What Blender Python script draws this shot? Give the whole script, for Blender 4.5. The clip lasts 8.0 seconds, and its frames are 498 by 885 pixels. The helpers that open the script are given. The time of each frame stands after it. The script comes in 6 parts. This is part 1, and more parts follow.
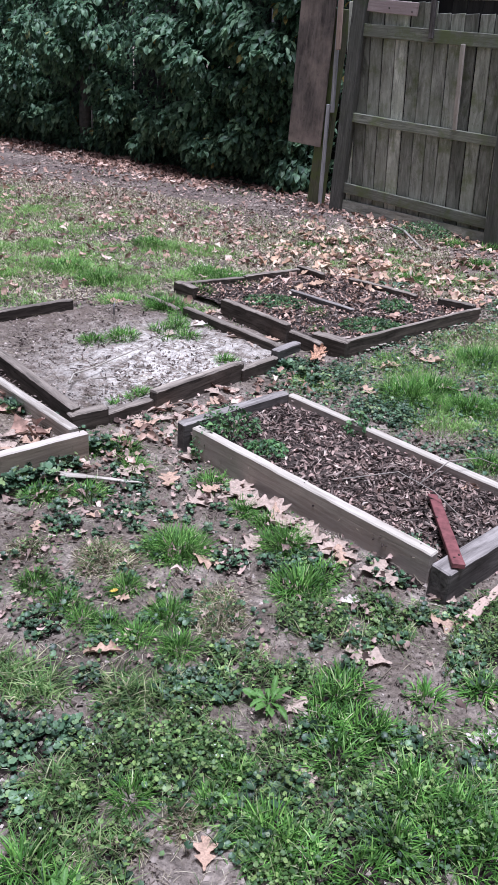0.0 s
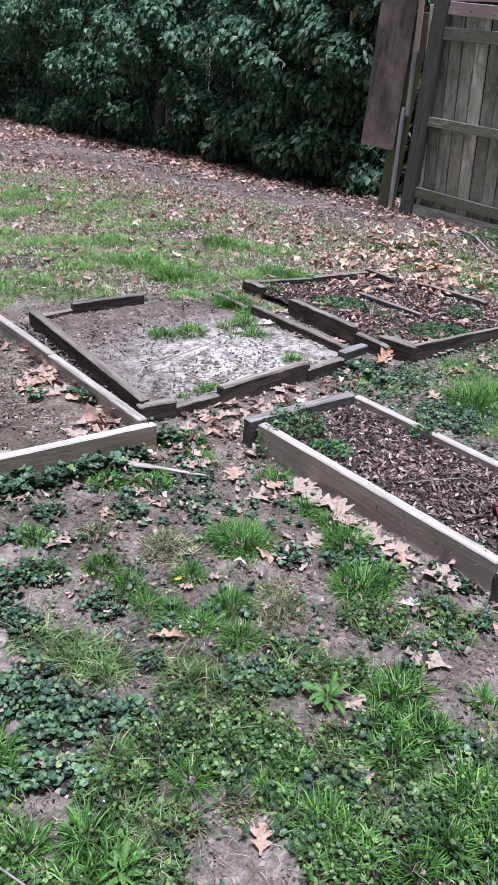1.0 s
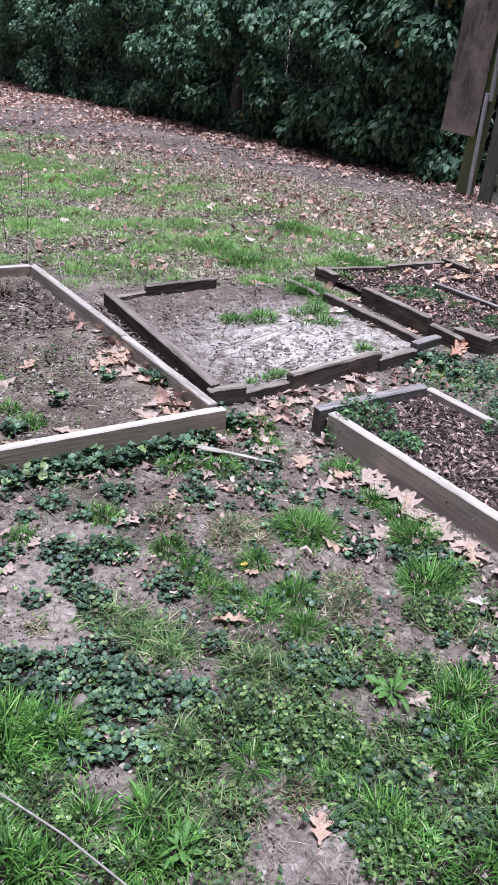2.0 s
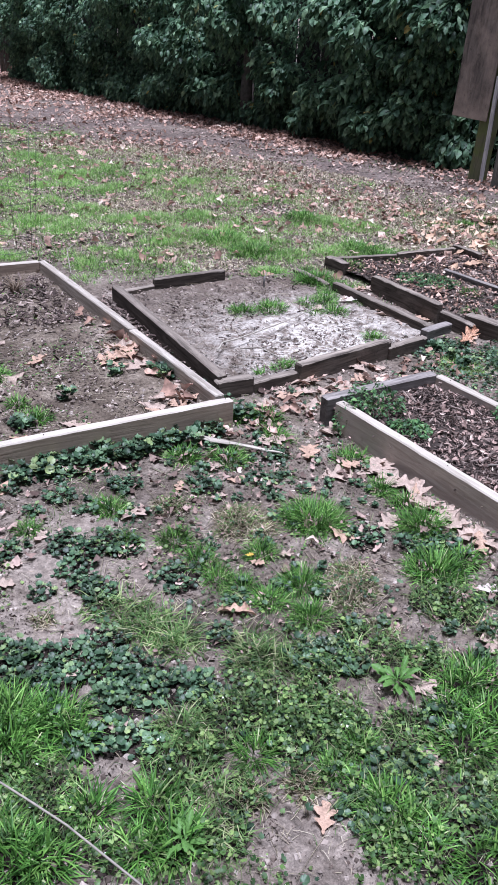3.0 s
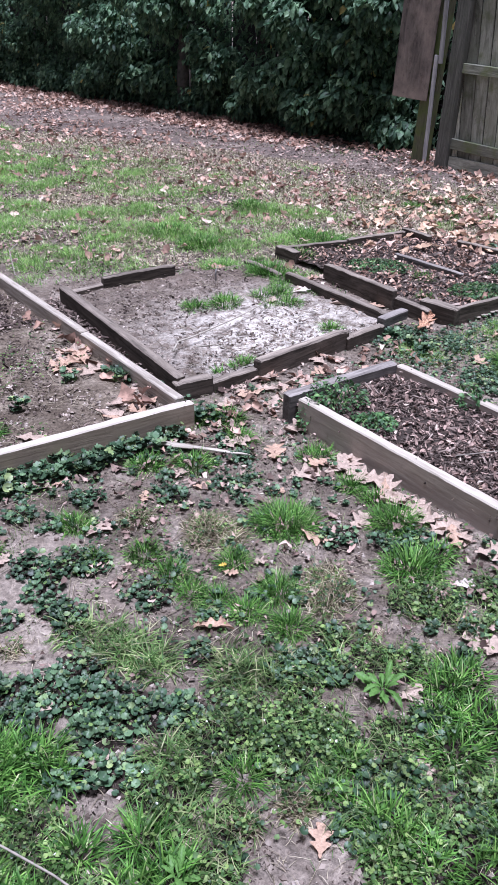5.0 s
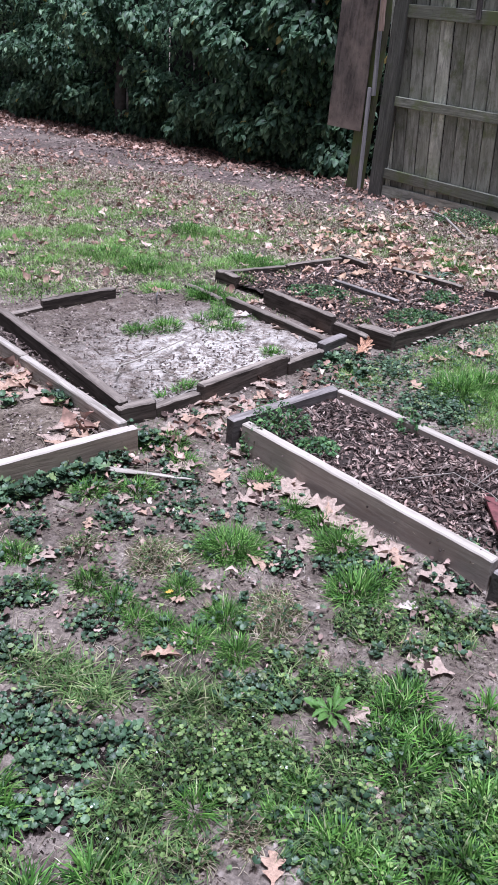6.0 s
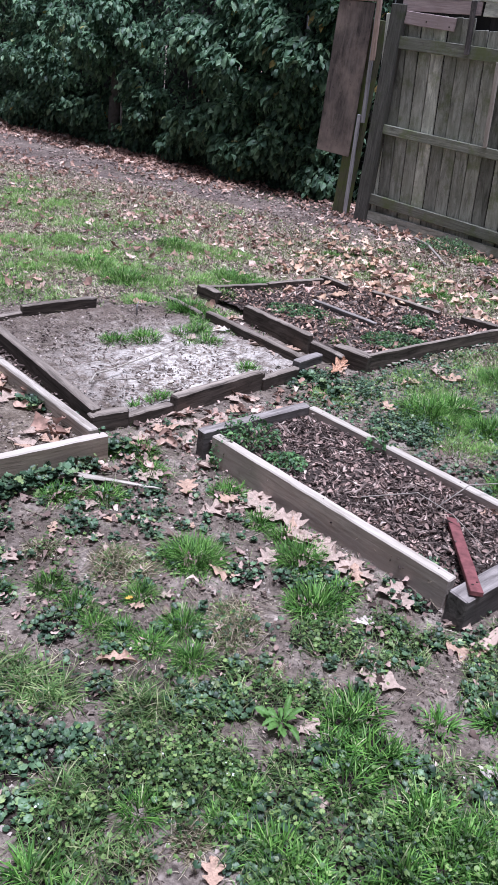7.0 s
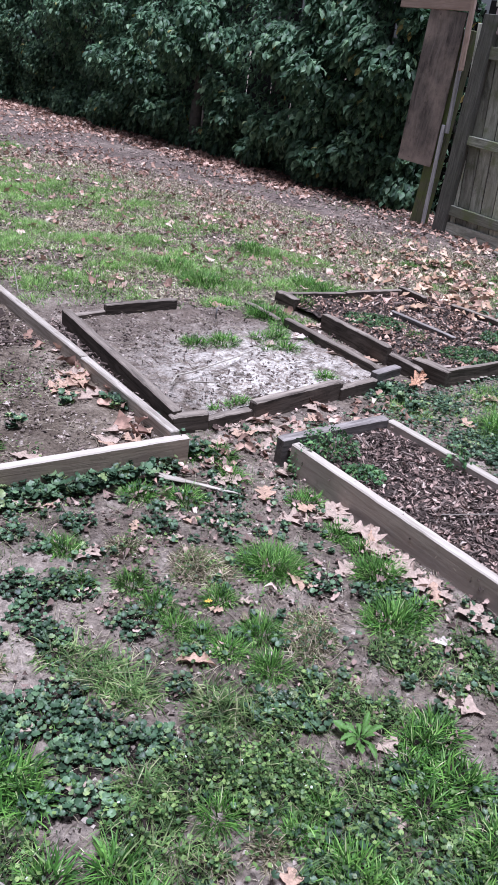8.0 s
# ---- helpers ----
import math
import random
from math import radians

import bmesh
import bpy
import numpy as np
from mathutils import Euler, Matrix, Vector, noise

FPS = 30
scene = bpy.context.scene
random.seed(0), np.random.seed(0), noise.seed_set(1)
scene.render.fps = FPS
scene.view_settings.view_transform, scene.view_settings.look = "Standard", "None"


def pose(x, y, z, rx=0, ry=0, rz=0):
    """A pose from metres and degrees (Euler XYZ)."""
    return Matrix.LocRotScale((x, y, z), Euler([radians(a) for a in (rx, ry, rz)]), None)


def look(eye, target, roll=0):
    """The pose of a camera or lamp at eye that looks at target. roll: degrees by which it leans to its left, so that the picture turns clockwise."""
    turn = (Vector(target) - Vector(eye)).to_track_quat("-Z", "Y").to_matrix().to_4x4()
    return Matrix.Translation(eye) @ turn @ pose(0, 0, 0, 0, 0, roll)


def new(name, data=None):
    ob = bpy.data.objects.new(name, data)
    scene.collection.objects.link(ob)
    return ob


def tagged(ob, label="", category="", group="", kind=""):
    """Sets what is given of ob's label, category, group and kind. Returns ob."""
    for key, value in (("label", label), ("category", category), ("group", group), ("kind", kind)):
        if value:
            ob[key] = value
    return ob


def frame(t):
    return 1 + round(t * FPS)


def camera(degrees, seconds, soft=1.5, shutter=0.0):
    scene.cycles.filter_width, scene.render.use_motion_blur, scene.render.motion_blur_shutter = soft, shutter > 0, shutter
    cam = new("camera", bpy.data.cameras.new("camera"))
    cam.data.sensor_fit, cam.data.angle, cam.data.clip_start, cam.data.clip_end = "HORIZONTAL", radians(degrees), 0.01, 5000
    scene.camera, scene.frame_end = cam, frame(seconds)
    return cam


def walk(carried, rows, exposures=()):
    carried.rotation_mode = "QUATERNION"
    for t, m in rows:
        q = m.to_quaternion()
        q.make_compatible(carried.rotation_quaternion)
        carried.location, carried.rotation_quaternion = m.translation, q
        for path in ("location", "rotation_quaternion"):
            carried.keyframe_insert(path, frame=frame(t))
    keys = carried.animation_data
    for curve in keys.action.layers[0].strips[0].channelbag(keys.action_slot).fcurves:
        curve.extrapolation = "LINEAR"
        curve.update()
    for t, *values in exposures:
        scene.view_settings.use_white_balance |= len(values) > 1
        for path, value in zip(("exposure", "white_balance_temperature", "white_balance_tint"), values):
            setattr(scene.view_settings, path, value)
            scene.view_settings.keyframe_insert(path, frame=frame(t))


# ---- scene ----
cam = camera(35.8, 8.0, 1.0)
PATH = [
    (0, (0.056, 0.138, 1.56), (-0.01, 1.919, 0.653), 3.8),
    (0.5, (0.029, 0.104, 1.56), (-0.144, 1.886, 0.668), 3.5),
    (1, (0.013, 0.098, 1.557), (-0.192, 1.865, 0.644), 4.5),
    (1.5, (-0.01, 0.093, 1.556), (-0.271, 1.838, 0.613), 5.2),
    (2, (-0.022, 0.1, 1.553), (-0.375, 1.821, 0.598), 4.6),
    (2.2, (-0.023, 0.101, 1.544), (-0.398, 1.817, 0.588), 4.4),
    (3.3, (0.045, 0.126, 1.542), (-0.361, 1.824, 0.566), 2.4),
    (3.5, (0.051, 0.132, 1.542), (-0.367, 1.829, 0.569), 2.2),
    (4, (0.059, 0.137, 1.558), (-0.427, 1.832, 0.616), 1.7),
    (4.5, (0.043, 0.162, 1.545), (-0.414, 1.854, 0.582), 1.1),
    (5, (-0.028, 0.203, 1.56), (-0.31, 1.911, 0.559), 1.4),
    (5.2, (-0.064, 0.213, 1.565), (-0.28, 1.931, 0.564), 2.1),
    (6.3, (-0.051, 0.175, 1.586), (-0.166, 1.944, 0.66), 4.1),
    (6.5, (-0.033, 0.163, 1.585), (-0.14, 1.939, 0.671), 4.6),
    (7, (-0.006, 0.162, 1.584), (-0.088, 1.944, 0.679), 6.9),
    (7.5, (-0.046, 0.162, 1.589), (-0.16, 1.939, 0.678), 7.9),
    (8, (-0.11, 0.148, 1.592), (-0.333, 1.913, 0.679), 8.1),
]
EXPOSURES = [(t, stops, 5540.0, tint) for t, stops, tint in ((0.0, 0.56, 20.0), (1.0, 0.59, 20.0), (2.0, 0.63, 20.5), (4.0, 0.61, 21.0), (5.0, 0.66, 23.0), (6.5, 0.57, 22.5), (8.0, 0.58, 21.5))]
walk(cam, [(t, look(eye, target, roll)) for t, eye, target, roll in PATH], EXPOSURES)
SKY, SUN = 0.035, 4.3

# ---- world and light: an overcast day ----
world = bpy.data.worlds.new("overcast_sky")
scene.world = world
world.use_nodes = True
wt = world.node_tree
for n in list(wt.nodes):
    wt.nodes.remove(n)
w_out = wt.nodes.new("ShaderNodeOutputWorld")
w_bg = wt.nodes.new("ShaderNodeBackground")
w_sky = wt.nodes.new("ShaderNodeTexSky")
w_hsv = wt.nodes.new("ShaderNodeHueSaturation")
w_sky.sky_type = "NISHITA"
w_sky.sun_disc = False
w_sky.sun_elevation = radians(75)
w_sky.sun_rotation = radians(200)
w_sky.dust_density = 4.0
w_hsv.inputs["Saturation"].default_value = 0.35
w_bg.inputs["Strength"].default_value = SKY
wt.links.new(w_sky.outputs[0], w_hsv.inputs["Color"])
wt.links.new(w_hsv.outputs[0], w_bg.inputs["Color"])
wt.links.new(w_bg.outputs[0], w_out.inputs[0])

sun_data = bpy.data.lights.new("sun", "SUN")
sun_data.energy = SUN
sun_data.angle = radians(20)
sun_data.color = (0.98, 1.0, 1.0)
sun = new("sun", sun_data)
sun.matrix_world = look((0.9, 2.2, 12.0), (0.0, 3.0, 0.0))


# ---- material helpers ----
def start(name, rough=0.85, spec=0.3):
    m = bpy.data.materials.new(name)
    m.use_nodes = True
    t = m.node_tree
    b = t.nodes["Principled BSDF"]
    b.inputs["Roughness"].default_value = rough
    b.inputs["Specular IOR Level"].default_value = spec
    return m, t, b


def coords(t, scale, kind="Object"):
    c = t.nodes.new("ShaderNodeTexCoord")
    mp = t.nodes.new("ShaderNodeMapping")
    mp.inputs["Scale"].default_value = scale
    t.links.new(c.outputs[kind], mp.inputs["Vector"])
    return mp.outputs[0]


def noise_tex(t, vec, scale, detail=4.0, rough=0.6, dist=0.0):
    n = t.nodes.new("ShaderNodeTexNoise")
    n.inputs["Scale"].default_value = scale
    n.inputs["Detail"].default_value = detail
    n.inputs["Roughness"].default_value = rough
    n.inputs["Distortion"].default_value = dist
    t.links.new(vec, n.inputs["Vector"])
    return n.outputs["Fac"]


def ramp(t, fac, stops):
    r = t.nodes.new("ShaderNodeValToRGB")
    e = r.color_ramp.elements
    while len(e) < len(stops):
        e.new(0.5)
    for k, (p, c) in enumerate(stops):
        e[k].position, e[k].color = p, (*c, 1.0)
    t.links.new(fac, r.inputs[0])
    return r.outputs[0]


def mixed(t, fac, a, b, mode="MIX"):
    m = t.nodes.new("ShaderNodeMix")
    m.data_type, m.blend_type = "RGBA", mode
    for s, v in ((0, fac), (6, a), (7, b)):
        if hasattr(v, "is_output"):
            t.links.new(v, m.inputs[s])
        else:
            m.inputs[s].default_value = v if s == 0 else (*v, 1.0)
    return m.outputs[2]


def bumped(t, b, height, strength, dist):
    n = t.nodes.new("ShaderNodeBump")
    n.inputs["Strength"].default_value = strength
    n.inputs["Distance"].default_value = dist
    t.links.new(height, n.inputs["Height"])
    t.links.new(n.outputs[0], b.inputs["Normal"])


def wood(name, light, dark, stain, rough=0.8, moss=None, moss_at=0.62, vary=0.25, across=26.0):
    """Weathered timber, its grain along the local x axis."""
    m, t, b = start(name, rough, 0.25)
    info = t.nodes.new("ShaderNodeObjectInfo")
    shift = t.nodes.new("ShaderNodeVectorMath")
    shift.operation = "SCALE"
    comb = t.nodes.new("ShaderNodeCombineXYZ")
    for k in range(3):
        t.links.new(info.outputs["Random"], comb.inputs[k])
    t.links.new(comb.outputs[0], shift.inputs[0])
    shift.inputs["Scale"].default_value = 37.0
    c = t.nodes.new("ShaderNodeTexCoord")
    add = t.nodes.new("ShaderNodeVectorMath")
    t.links.new(c.outputs["Object"], add.inputs[0])
    t.links.new(shift.outputs[0], add.inputs[1])
    mp = t.nodes.new("ShaderNodeMapping")
    mp.inputs["Scale"].default_value = (1.6, across, across)
    t.links.new(add.outputs[0], mp.inputs["Vector"])
    grain = noise_tex(t, mp.outputs[0], 2.2, 9.0, 0.72, 0.6)
    broad = noise_tex(t, add.outputs[0], 3.2, 5.0, 0.6)
    spots = noise_tex(t, add.outputs[0], 22.0, 4.0, 0.65)
    col = ramp(t, grain, [(0.33, dark), (0.66, light)])
    col = mixed(t, ramp(t, broad, [(0.45, (0, 0, 0)), (0.7, (0.8, 0.8, 0.8))]), col, stain)
    col = mixed(t, ramp(t, spots, [(0.6, (0, 0, 0)), (0.74, (0.6, 0.6, 0.6))]), col, dark)
    if moss:
        col = mixed(t, ramp(t, noise_tex(t, add.outputs[0], 4.5, 6.0, 0.65), [(moss_at - 0.08, (0, 0, 0)), (moss_at + 0.08, (0.85, 0.85, 0.85))]), col, moss)
    hsv = t.nodes.new("ShaderNodeHueSaturation")
    mr = t.nodes.new("ShaderNodeMapRange")
    mr.inputs["To Min"].default_value, mr.inputs["To Max"].default_value = 1 - vary, 1 + vary
    t.links.new(info.outputs["Random"], mr.inputs["Value"])
    t.links.new(mr.outputs[0], hsv.inputs["Value"])
    t.links.new(col, hsv.inputs["Color"])
    t.links.new(hsv.outputs[0], b.inputs["Base Color"])
    bumped(t, b, grain, 0.55, 0.004)
    return m


def earth(name, stops, scale, patch, patch_col, rough=0.95, bump=0.8, patch_at=(0.5, 0.66), spill=(), damp=(0.05, 0.038, 0.034)):
    """Soil: colour at three scales, crumbs as relief."""
    m, t, b = start(name, rough, 0.15)
    v = coords(t, (1, 1, 1))
    fine = noise_tex(t, v, scale * 9, 8.0, 0.7)
    grit = noise_tex(t, v, scale * 38, 5.0, 0.7)
    mid = noise_tex(t, v, scale, 8.0, 0.7)
    col = ramp(t, mid, stops)
    col = mixed(t, ramp(t, noise_tex(t, v, patch, 7.0, 0.65, 0.5), [(patch_at[0], (0, 0, 0)), (patch_at[1], (1, 1, 1))]), col, patch_col)
    # damp crumbly spots a hand wide and less
    col = mixed(t, ramp(t, noise_tex(t, v, scale * 2.1, 9.0, 0.78), [(0.52, (0, 0, 0)), (0.66, (0.6, 0.6, 0.6))]), col, damp)
    for centre, full, none, powder, grain in spill:
        # soil of another colour round one place, broken up by clods
        c = t.nodes.new("ShaderNodeTexCoord")
        d = t.nodes.new("ShaderNodeVectorMath")
        d.operation = "DISTANCE"
        d.inputs[1].default_value = centre
        t.links.new(c.outputs["Object"], d.inputs[0])
        r = t.nodes.new("ShaderNodeMapRange")
        r.inputs["From Min"].default_value, r.inputs["From Max"].default_value = none, full
        t.links.new(d.outputs["Value"], r.inputs["Value"])
        k = t.nodes.new("ShaderNodeMath")
        k.operation = "MULTIPLY"
        t.links.new(r.outputs[0], k.inputs[0])
        t.links.new(ramp(t, noise_tex(t, v, grain, 9.0, 0.75), [(0.41, (0, 0, 0)), (0.57, (1, 1, 1))]), k.inputs[1])
        col = mixed(t, k.outputs[0], col, powder)
    col = mixed(t, 0.7, col, ramp(t, fine, [(0.34, (0.18, 0.18, 0.18)), (0.66, (0.8, 0.8, 0.8))]), "OVERLAY")
    col = mixed(t, 0.45, col, ramp(t, grit, [(0.3, (0.22, 0.22, 0.22)), (0.68, (0.78, 0.78, 0.78))]), "OVERLAY")
    t.links.new(col, b.inputs["Base Color"])
    h = t.nodes.new("ShaderNodeMath")
    h.operation = "ADD"
    t.links.new(fine, h.inputs[0])
    t.links.new(grit, h.inputs[1])
    bumped(t, b, h.outputs[0], bump, 0.014)
    return m


def foliage(name, stops, rough=0.5, spec=0.4, glow_through=0.25, blotch=0.0, blotch_col=(0.1, 0.06, 0.03), mottle=0.85):
    """Leaves and blades: each island takes its own tone."""
    m, t, b = start(name, rough, spec)
    g = t.nodes.new("ShaderNodeNewGeometry")
    col = ramp(t, g.outputs["Random Per Island"], stops)
    v = coords(t, (1, 1, 1))
    col = mixed(t, 0.5, col, ramp(t, noise_tex(t, v, 2.2, 4.0), [(0.3, (0.3, 0.3, 0.3)), (0.7, (0.68, 0.68, 0.68))]), "OVERLAY")
    col = mixed(t, mottle, col, ramp(t, noise_tex(t, v, 18.0, 3.0, 0.55), [(0.38, (0.16, 0.16, 0.16)), (0.62, (0.82, 0.82, 0.82))]), "OVERLAY")
    if blotch:
        col = mixed(t, ramp(t, noise_tex(t, v, 60.0, 3.0), [(0.52, (0, 0, 0)), (0.72, (blotch, blotch, blotch))]), col, blotch_col)
    t.links.new(col, b.inputs["Base Color"])
    tr = t.nodes.new("ShaderNodeBsdfTranslucent")
    t.links.new(col, tr.inputs["Color"])
    mx = t.nodes.new("ShaderNodeMixShader")
    mx.inputs[0].default_value = glow_through
    out = t.nodes["Material Output"]
    t.links.new(b.outputs[0], mx.inputs[1])
    t.links.new(tr.outputs[0], mx.inputs[2])
    t.links.new(mx.outputs[0], out.inputs["Surface"])
    return m


def plain(name, col, rough=0.6, metal=0.0, grain=30.0, depth=0.3, dark=0.6):
    m, t, b = start(name, rough, 0.35)
    b.inputs["Metallic"].default_value = metal
    v = coords(t, (1, 1, 1))
    f = noise_tex(t, v, grain, 6.0, 0.65)
    lo = tuple(dark * k for k in col)
    t.links.new(ramp(t, f, [(0.3, lo), (0.6, col)]), b.inputs["Base Color"])
    bumped(t, b, f, depth, 0.003)
    return m


# ---- materials ----
M_GROUND = earth("yard_soil", [(0.25, (0.12, 0.093, 0.075)), (0.5, (0.23, 0.184, 0.151)), (0.74, (0.48, 0.403, 0.348))], 6.0, 1.1, (0.088, 0.068, 0.056), patch_at=(0.48, 0.66), damp=(0.055, 0.042, 0.035), spill=(((-4.5, 12.5, 0.0), 5.6, 8.5, (0.15, 0.117, 0.105), 1.6), ((-1.02, 1.72, 0.0), 0.12, 0.45, (0.47, 0.39, 0.332), 2.6), ((0.02, 1.2, 0.0), 0.06, 0.28, (0.43, 0.355, 0.302), 2.6)))
M_SOIL_A = earth("bed_soil", [(0.28, (0.085, 0.063, 0.0465)), (0.5, (0.24, 0.1891, 0.146)), (0.74, (0.48, 0.3989, 0.3218))], 8.0, 1.5, (0.11, 0.0827, 0.0632), patch_at=(0.45, 0.6), damp=(0.055, 0.0404, 0.0335))
M_SAND = earth("sandy_soil", [(0.3, (0.1, 0.077, 0.064)), (0.5, (0.23, 0.184, 0.153)), (0.7, (0.44, 0.374, 0.321))], 9.0, 3.4, (0.18, 0.138, 0.113), patch_at=(0.47, 0.62), spill=(((-0.48, 3.98, 0.05), 0.2, 0.9, (0.82, 0.745, 0.675), 14.0),))
M_MULCH = earth("mulch_soil", [(0.3, (0.04, 0.029, 0.026)), (0.5, (0.085, 0.066, 0.058)), (0.72, (0.16, 0.13, 0.115))], 14.0, 4.0, (0.05, 0.038, 0.034))
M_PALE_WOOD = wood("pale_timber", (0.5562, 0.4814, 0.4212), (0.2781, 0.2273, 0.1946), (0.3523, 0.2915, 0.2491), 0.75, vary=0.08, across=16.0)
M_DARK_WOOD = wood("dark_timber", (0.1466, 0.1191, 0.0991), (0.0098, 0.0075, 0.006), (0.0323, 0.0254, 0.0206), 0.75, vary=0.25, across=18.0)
# paler copies, mostly for upward faces: bleaching and overhead light in one colour
M_PALE_TOP = wood("bleached_toplit_timber", (0.5877, 0.5256, 0.4506), (0.3176, 0.2705, 0.2253), (0.4446, 0.3864, 0.327), 0.8, vary=0.08, across=16.0)
M_DARK_TOP = wood("weathered_toplit_timber", (0.3375, 0.2804, 0.234), (0.05, 0.0394, 0.0324), (0.175, 0.1427, 0.1176), 0.8, vary=0.2, across=18.0)
M_GREY_TOP = wood("bleached_toplit_grey", (0.38, 0.335, 0.31), (0.09, 0.077, 0.071), (0.235, 0.205, 0.19), 0.8, vary=0.1, across=18.0)
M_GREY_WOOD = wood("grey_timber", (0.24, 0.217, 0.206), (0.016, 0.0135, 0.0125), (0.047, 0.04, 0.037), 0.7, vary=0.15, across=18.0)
M_PICKET = wood("picket_timber", (0.66, 0.66, 0.57), (0.145, 0.145, 0.12), (0.31, 0.315, 0.245), 0.85, (0.19, 0.22, 0.105), 0.6, vary=0.5, across=9.0)
M_RAIL = wood("rail_timber", (0.36, 0.365, 0.3), (0.1, 0.1, 0.078), (0.2, 0.205, 0.155), 0.85, (0.16, 0.19, 0.08), 0.56, vary=0.2)
M_POST = wood("post_timber", (0.19, 0.187, 0.165), (0.055, 0.053, 0.047), (0.1, 0.1, 0.083), 0.85, (0.08, 0.1, 0.05), 0.64)
M_MOSSY = wood("mossy_timber", (0.19, 0.19, 0.12), (0.06, 0.058, 0.04), (0.11, 0.118, 0.06), 0.9, (0.12, 0.155, 0.05), 0.54)
M_SHEET = wood("brown_sheet_ply", (0.2, 0.165, 0.148), (0.045, 0.037, 0.034), (0.34, 0.27, 0.23), 0.5, across=9.0)
M_TAN_STRIP = wood("fresh_split_timber", (0.56, 0.42, 0.35), (0.34, 0.24, 0.19), (0.45, 0.33, 0.27), 0.8)
M_PINK_PLANK = wood("pinkish_plank", (0.5, 0.405, 0.39), (0.28, 0.215, 0.205), (0.38, 0.3, 0.29), 0.8)
M_BLUE_STRIP = wood("bleached_grey_timber", (0.516, 0.5074, 0.5096), (0.216, 0.2077, 0.2128), (0.36, 0.3493, 0.3494), 0.8)
M_RED = plain("red_painted_wood", (0.215, 0.075, 0.075), 0.75, 0.0, 26.0, 0.5, 0.42)
# near black: the shade behind pickets and hedge is in this colour
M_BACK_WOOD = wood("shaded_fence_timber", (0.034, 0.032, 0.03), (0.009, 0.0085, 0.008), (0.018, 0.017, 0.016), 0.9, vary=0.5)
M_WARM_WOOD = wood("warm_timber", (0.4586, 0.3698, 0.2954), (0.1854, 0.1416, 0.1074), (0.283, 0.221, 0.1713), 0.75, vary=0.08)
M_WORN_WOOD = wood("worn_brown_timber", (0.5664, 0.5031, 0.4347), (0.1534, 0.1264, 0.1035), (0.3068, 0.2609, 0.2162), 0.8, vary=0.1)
M_DRY_TWIG = plain("dry_brown_twig", (0.24, 0.18, 0.13), 0.85, 0.0, 50.0, 0.4)
M_CANE = plain("weathered_rod", (0.33, 0.29, 0.25), 0.8, 0.0, 50.0, 0.4)
M_STAKE = plain("dark_green_metal", (0.15, 0.185, 0.18), 0.55, 0.0, 18.0, 0.2)
M_WIRE = plain("dull_wire", (0.09, 0.09, 0.085), 0.5, 0.6, 60.0, 0.1)
M_CORD = plain("weathered_cane", (0.45, 0.4, 0.34), 0.8, 0.0, 50.0, 0.4)
M_BARK = plain("hedge_bark", (0.1, 0.096, 0.086), 0.9, 0.0, 22.0, 0.9, 0.4)
M_NAIL = plain("rusty_nail", (0.05, 0.035, 0.03), 0.6, 0.5, 80.0, 0.2)
M_GRASS = foliage("grass_blades", [(0.0, (0.0269, 0.079, 0.014)), (0.45, (0.0714, 0.179, 0.0303)), (0.8, (0.1395, 0.2948, 0.0562)), (0.955, (0.2232, 0.3895, 0.0919)), (1.0, (0.4602, 0.4527, 0.2811))], 0.5, 0.25, 0.16, mottle=0.5)
M_LAWN = foliage("lawn_blades", [(0.0, (0.0839, 0.1908, 0.045)), (0.35, (0.1993, 0.3816, 0.085)), (0.7, (0.3356, 0.5512, 0.15)), (0.88, (0.4824, 0.6148, 0.25)), (1.0, (0.6256, 0.6466, 0.46))], 0.55, 0.25, 0.4, mottle=0.5)
M_GRASS_PALE = foliage("pale_grass_blades", [(0.0, (0.065, 0.138, 0.038)), (0.5, (0.1408, 0.23, 0.0712)), (0.85, (0.2599, 0.3128, 0.133)), (1.0, (0.456, 0.414, 0.266))], 0.55, 0.3, 0.4)
M_STRAW = foliage("straw_blades", [(0.0, (0.16, 0.13, 0.088)), (0.5, (0.38, 0.32, 0.23)), (1.0, (0.6, 0.52, 0.4))], 0.7, 0.2, 0.2, mottle=0.5)
M_DRY_WEED = foliage("dry_weed_blades", [(0.0, (0.08, 0.07, 0.036)), (0.4, (0.24, 0.2, 0.125)), (0.75, (0.5, 0.425, 0.3)), (0.85, (0.6, 0.53, 0.4)), (0.86, (0.1, 0.16, 0.05)), (1.0, (0.17, 0.25, 0.08))], 0.7, 0.2, 0.25, mottle=0.4)
M_DRIFT = foliage("light_tan_leaves", [(0.0, (0.33, 0.19, 0.12)), (0.5, (0.56, 0.38, 0.26)), (1.0, (0.72, 0.55, 0.42))], 0.65, 0.25, 0.12, 0.3, (0.28, 0.16, 0.1), 0.35)
M_IVY = foliage("ground_ivy_leaves", [(0.0, (0.0201, 0.0459, 0.0234)), (0.5, (0.0581, 0.1094, 0.0569)), (0.88, (0.1228, 0.1969, 0.1016)), (1.0, (0.2457, 0.3062, 0.1218))], 0.45, 0.4, 0.15, 0.5, (0.0381, 0.0744, 0.0386), 0.7)
M_CLOVER = foliage("clover_leaves", [(0.0, (0.0213, 0.0555, 0.0136)), (0.6, (0.0803, 0.1476, 0.0408)), (1.0, (0.2142, 0.2952, 0.0923))], 0.5, 0.3, 0.15, mottle=0.6)
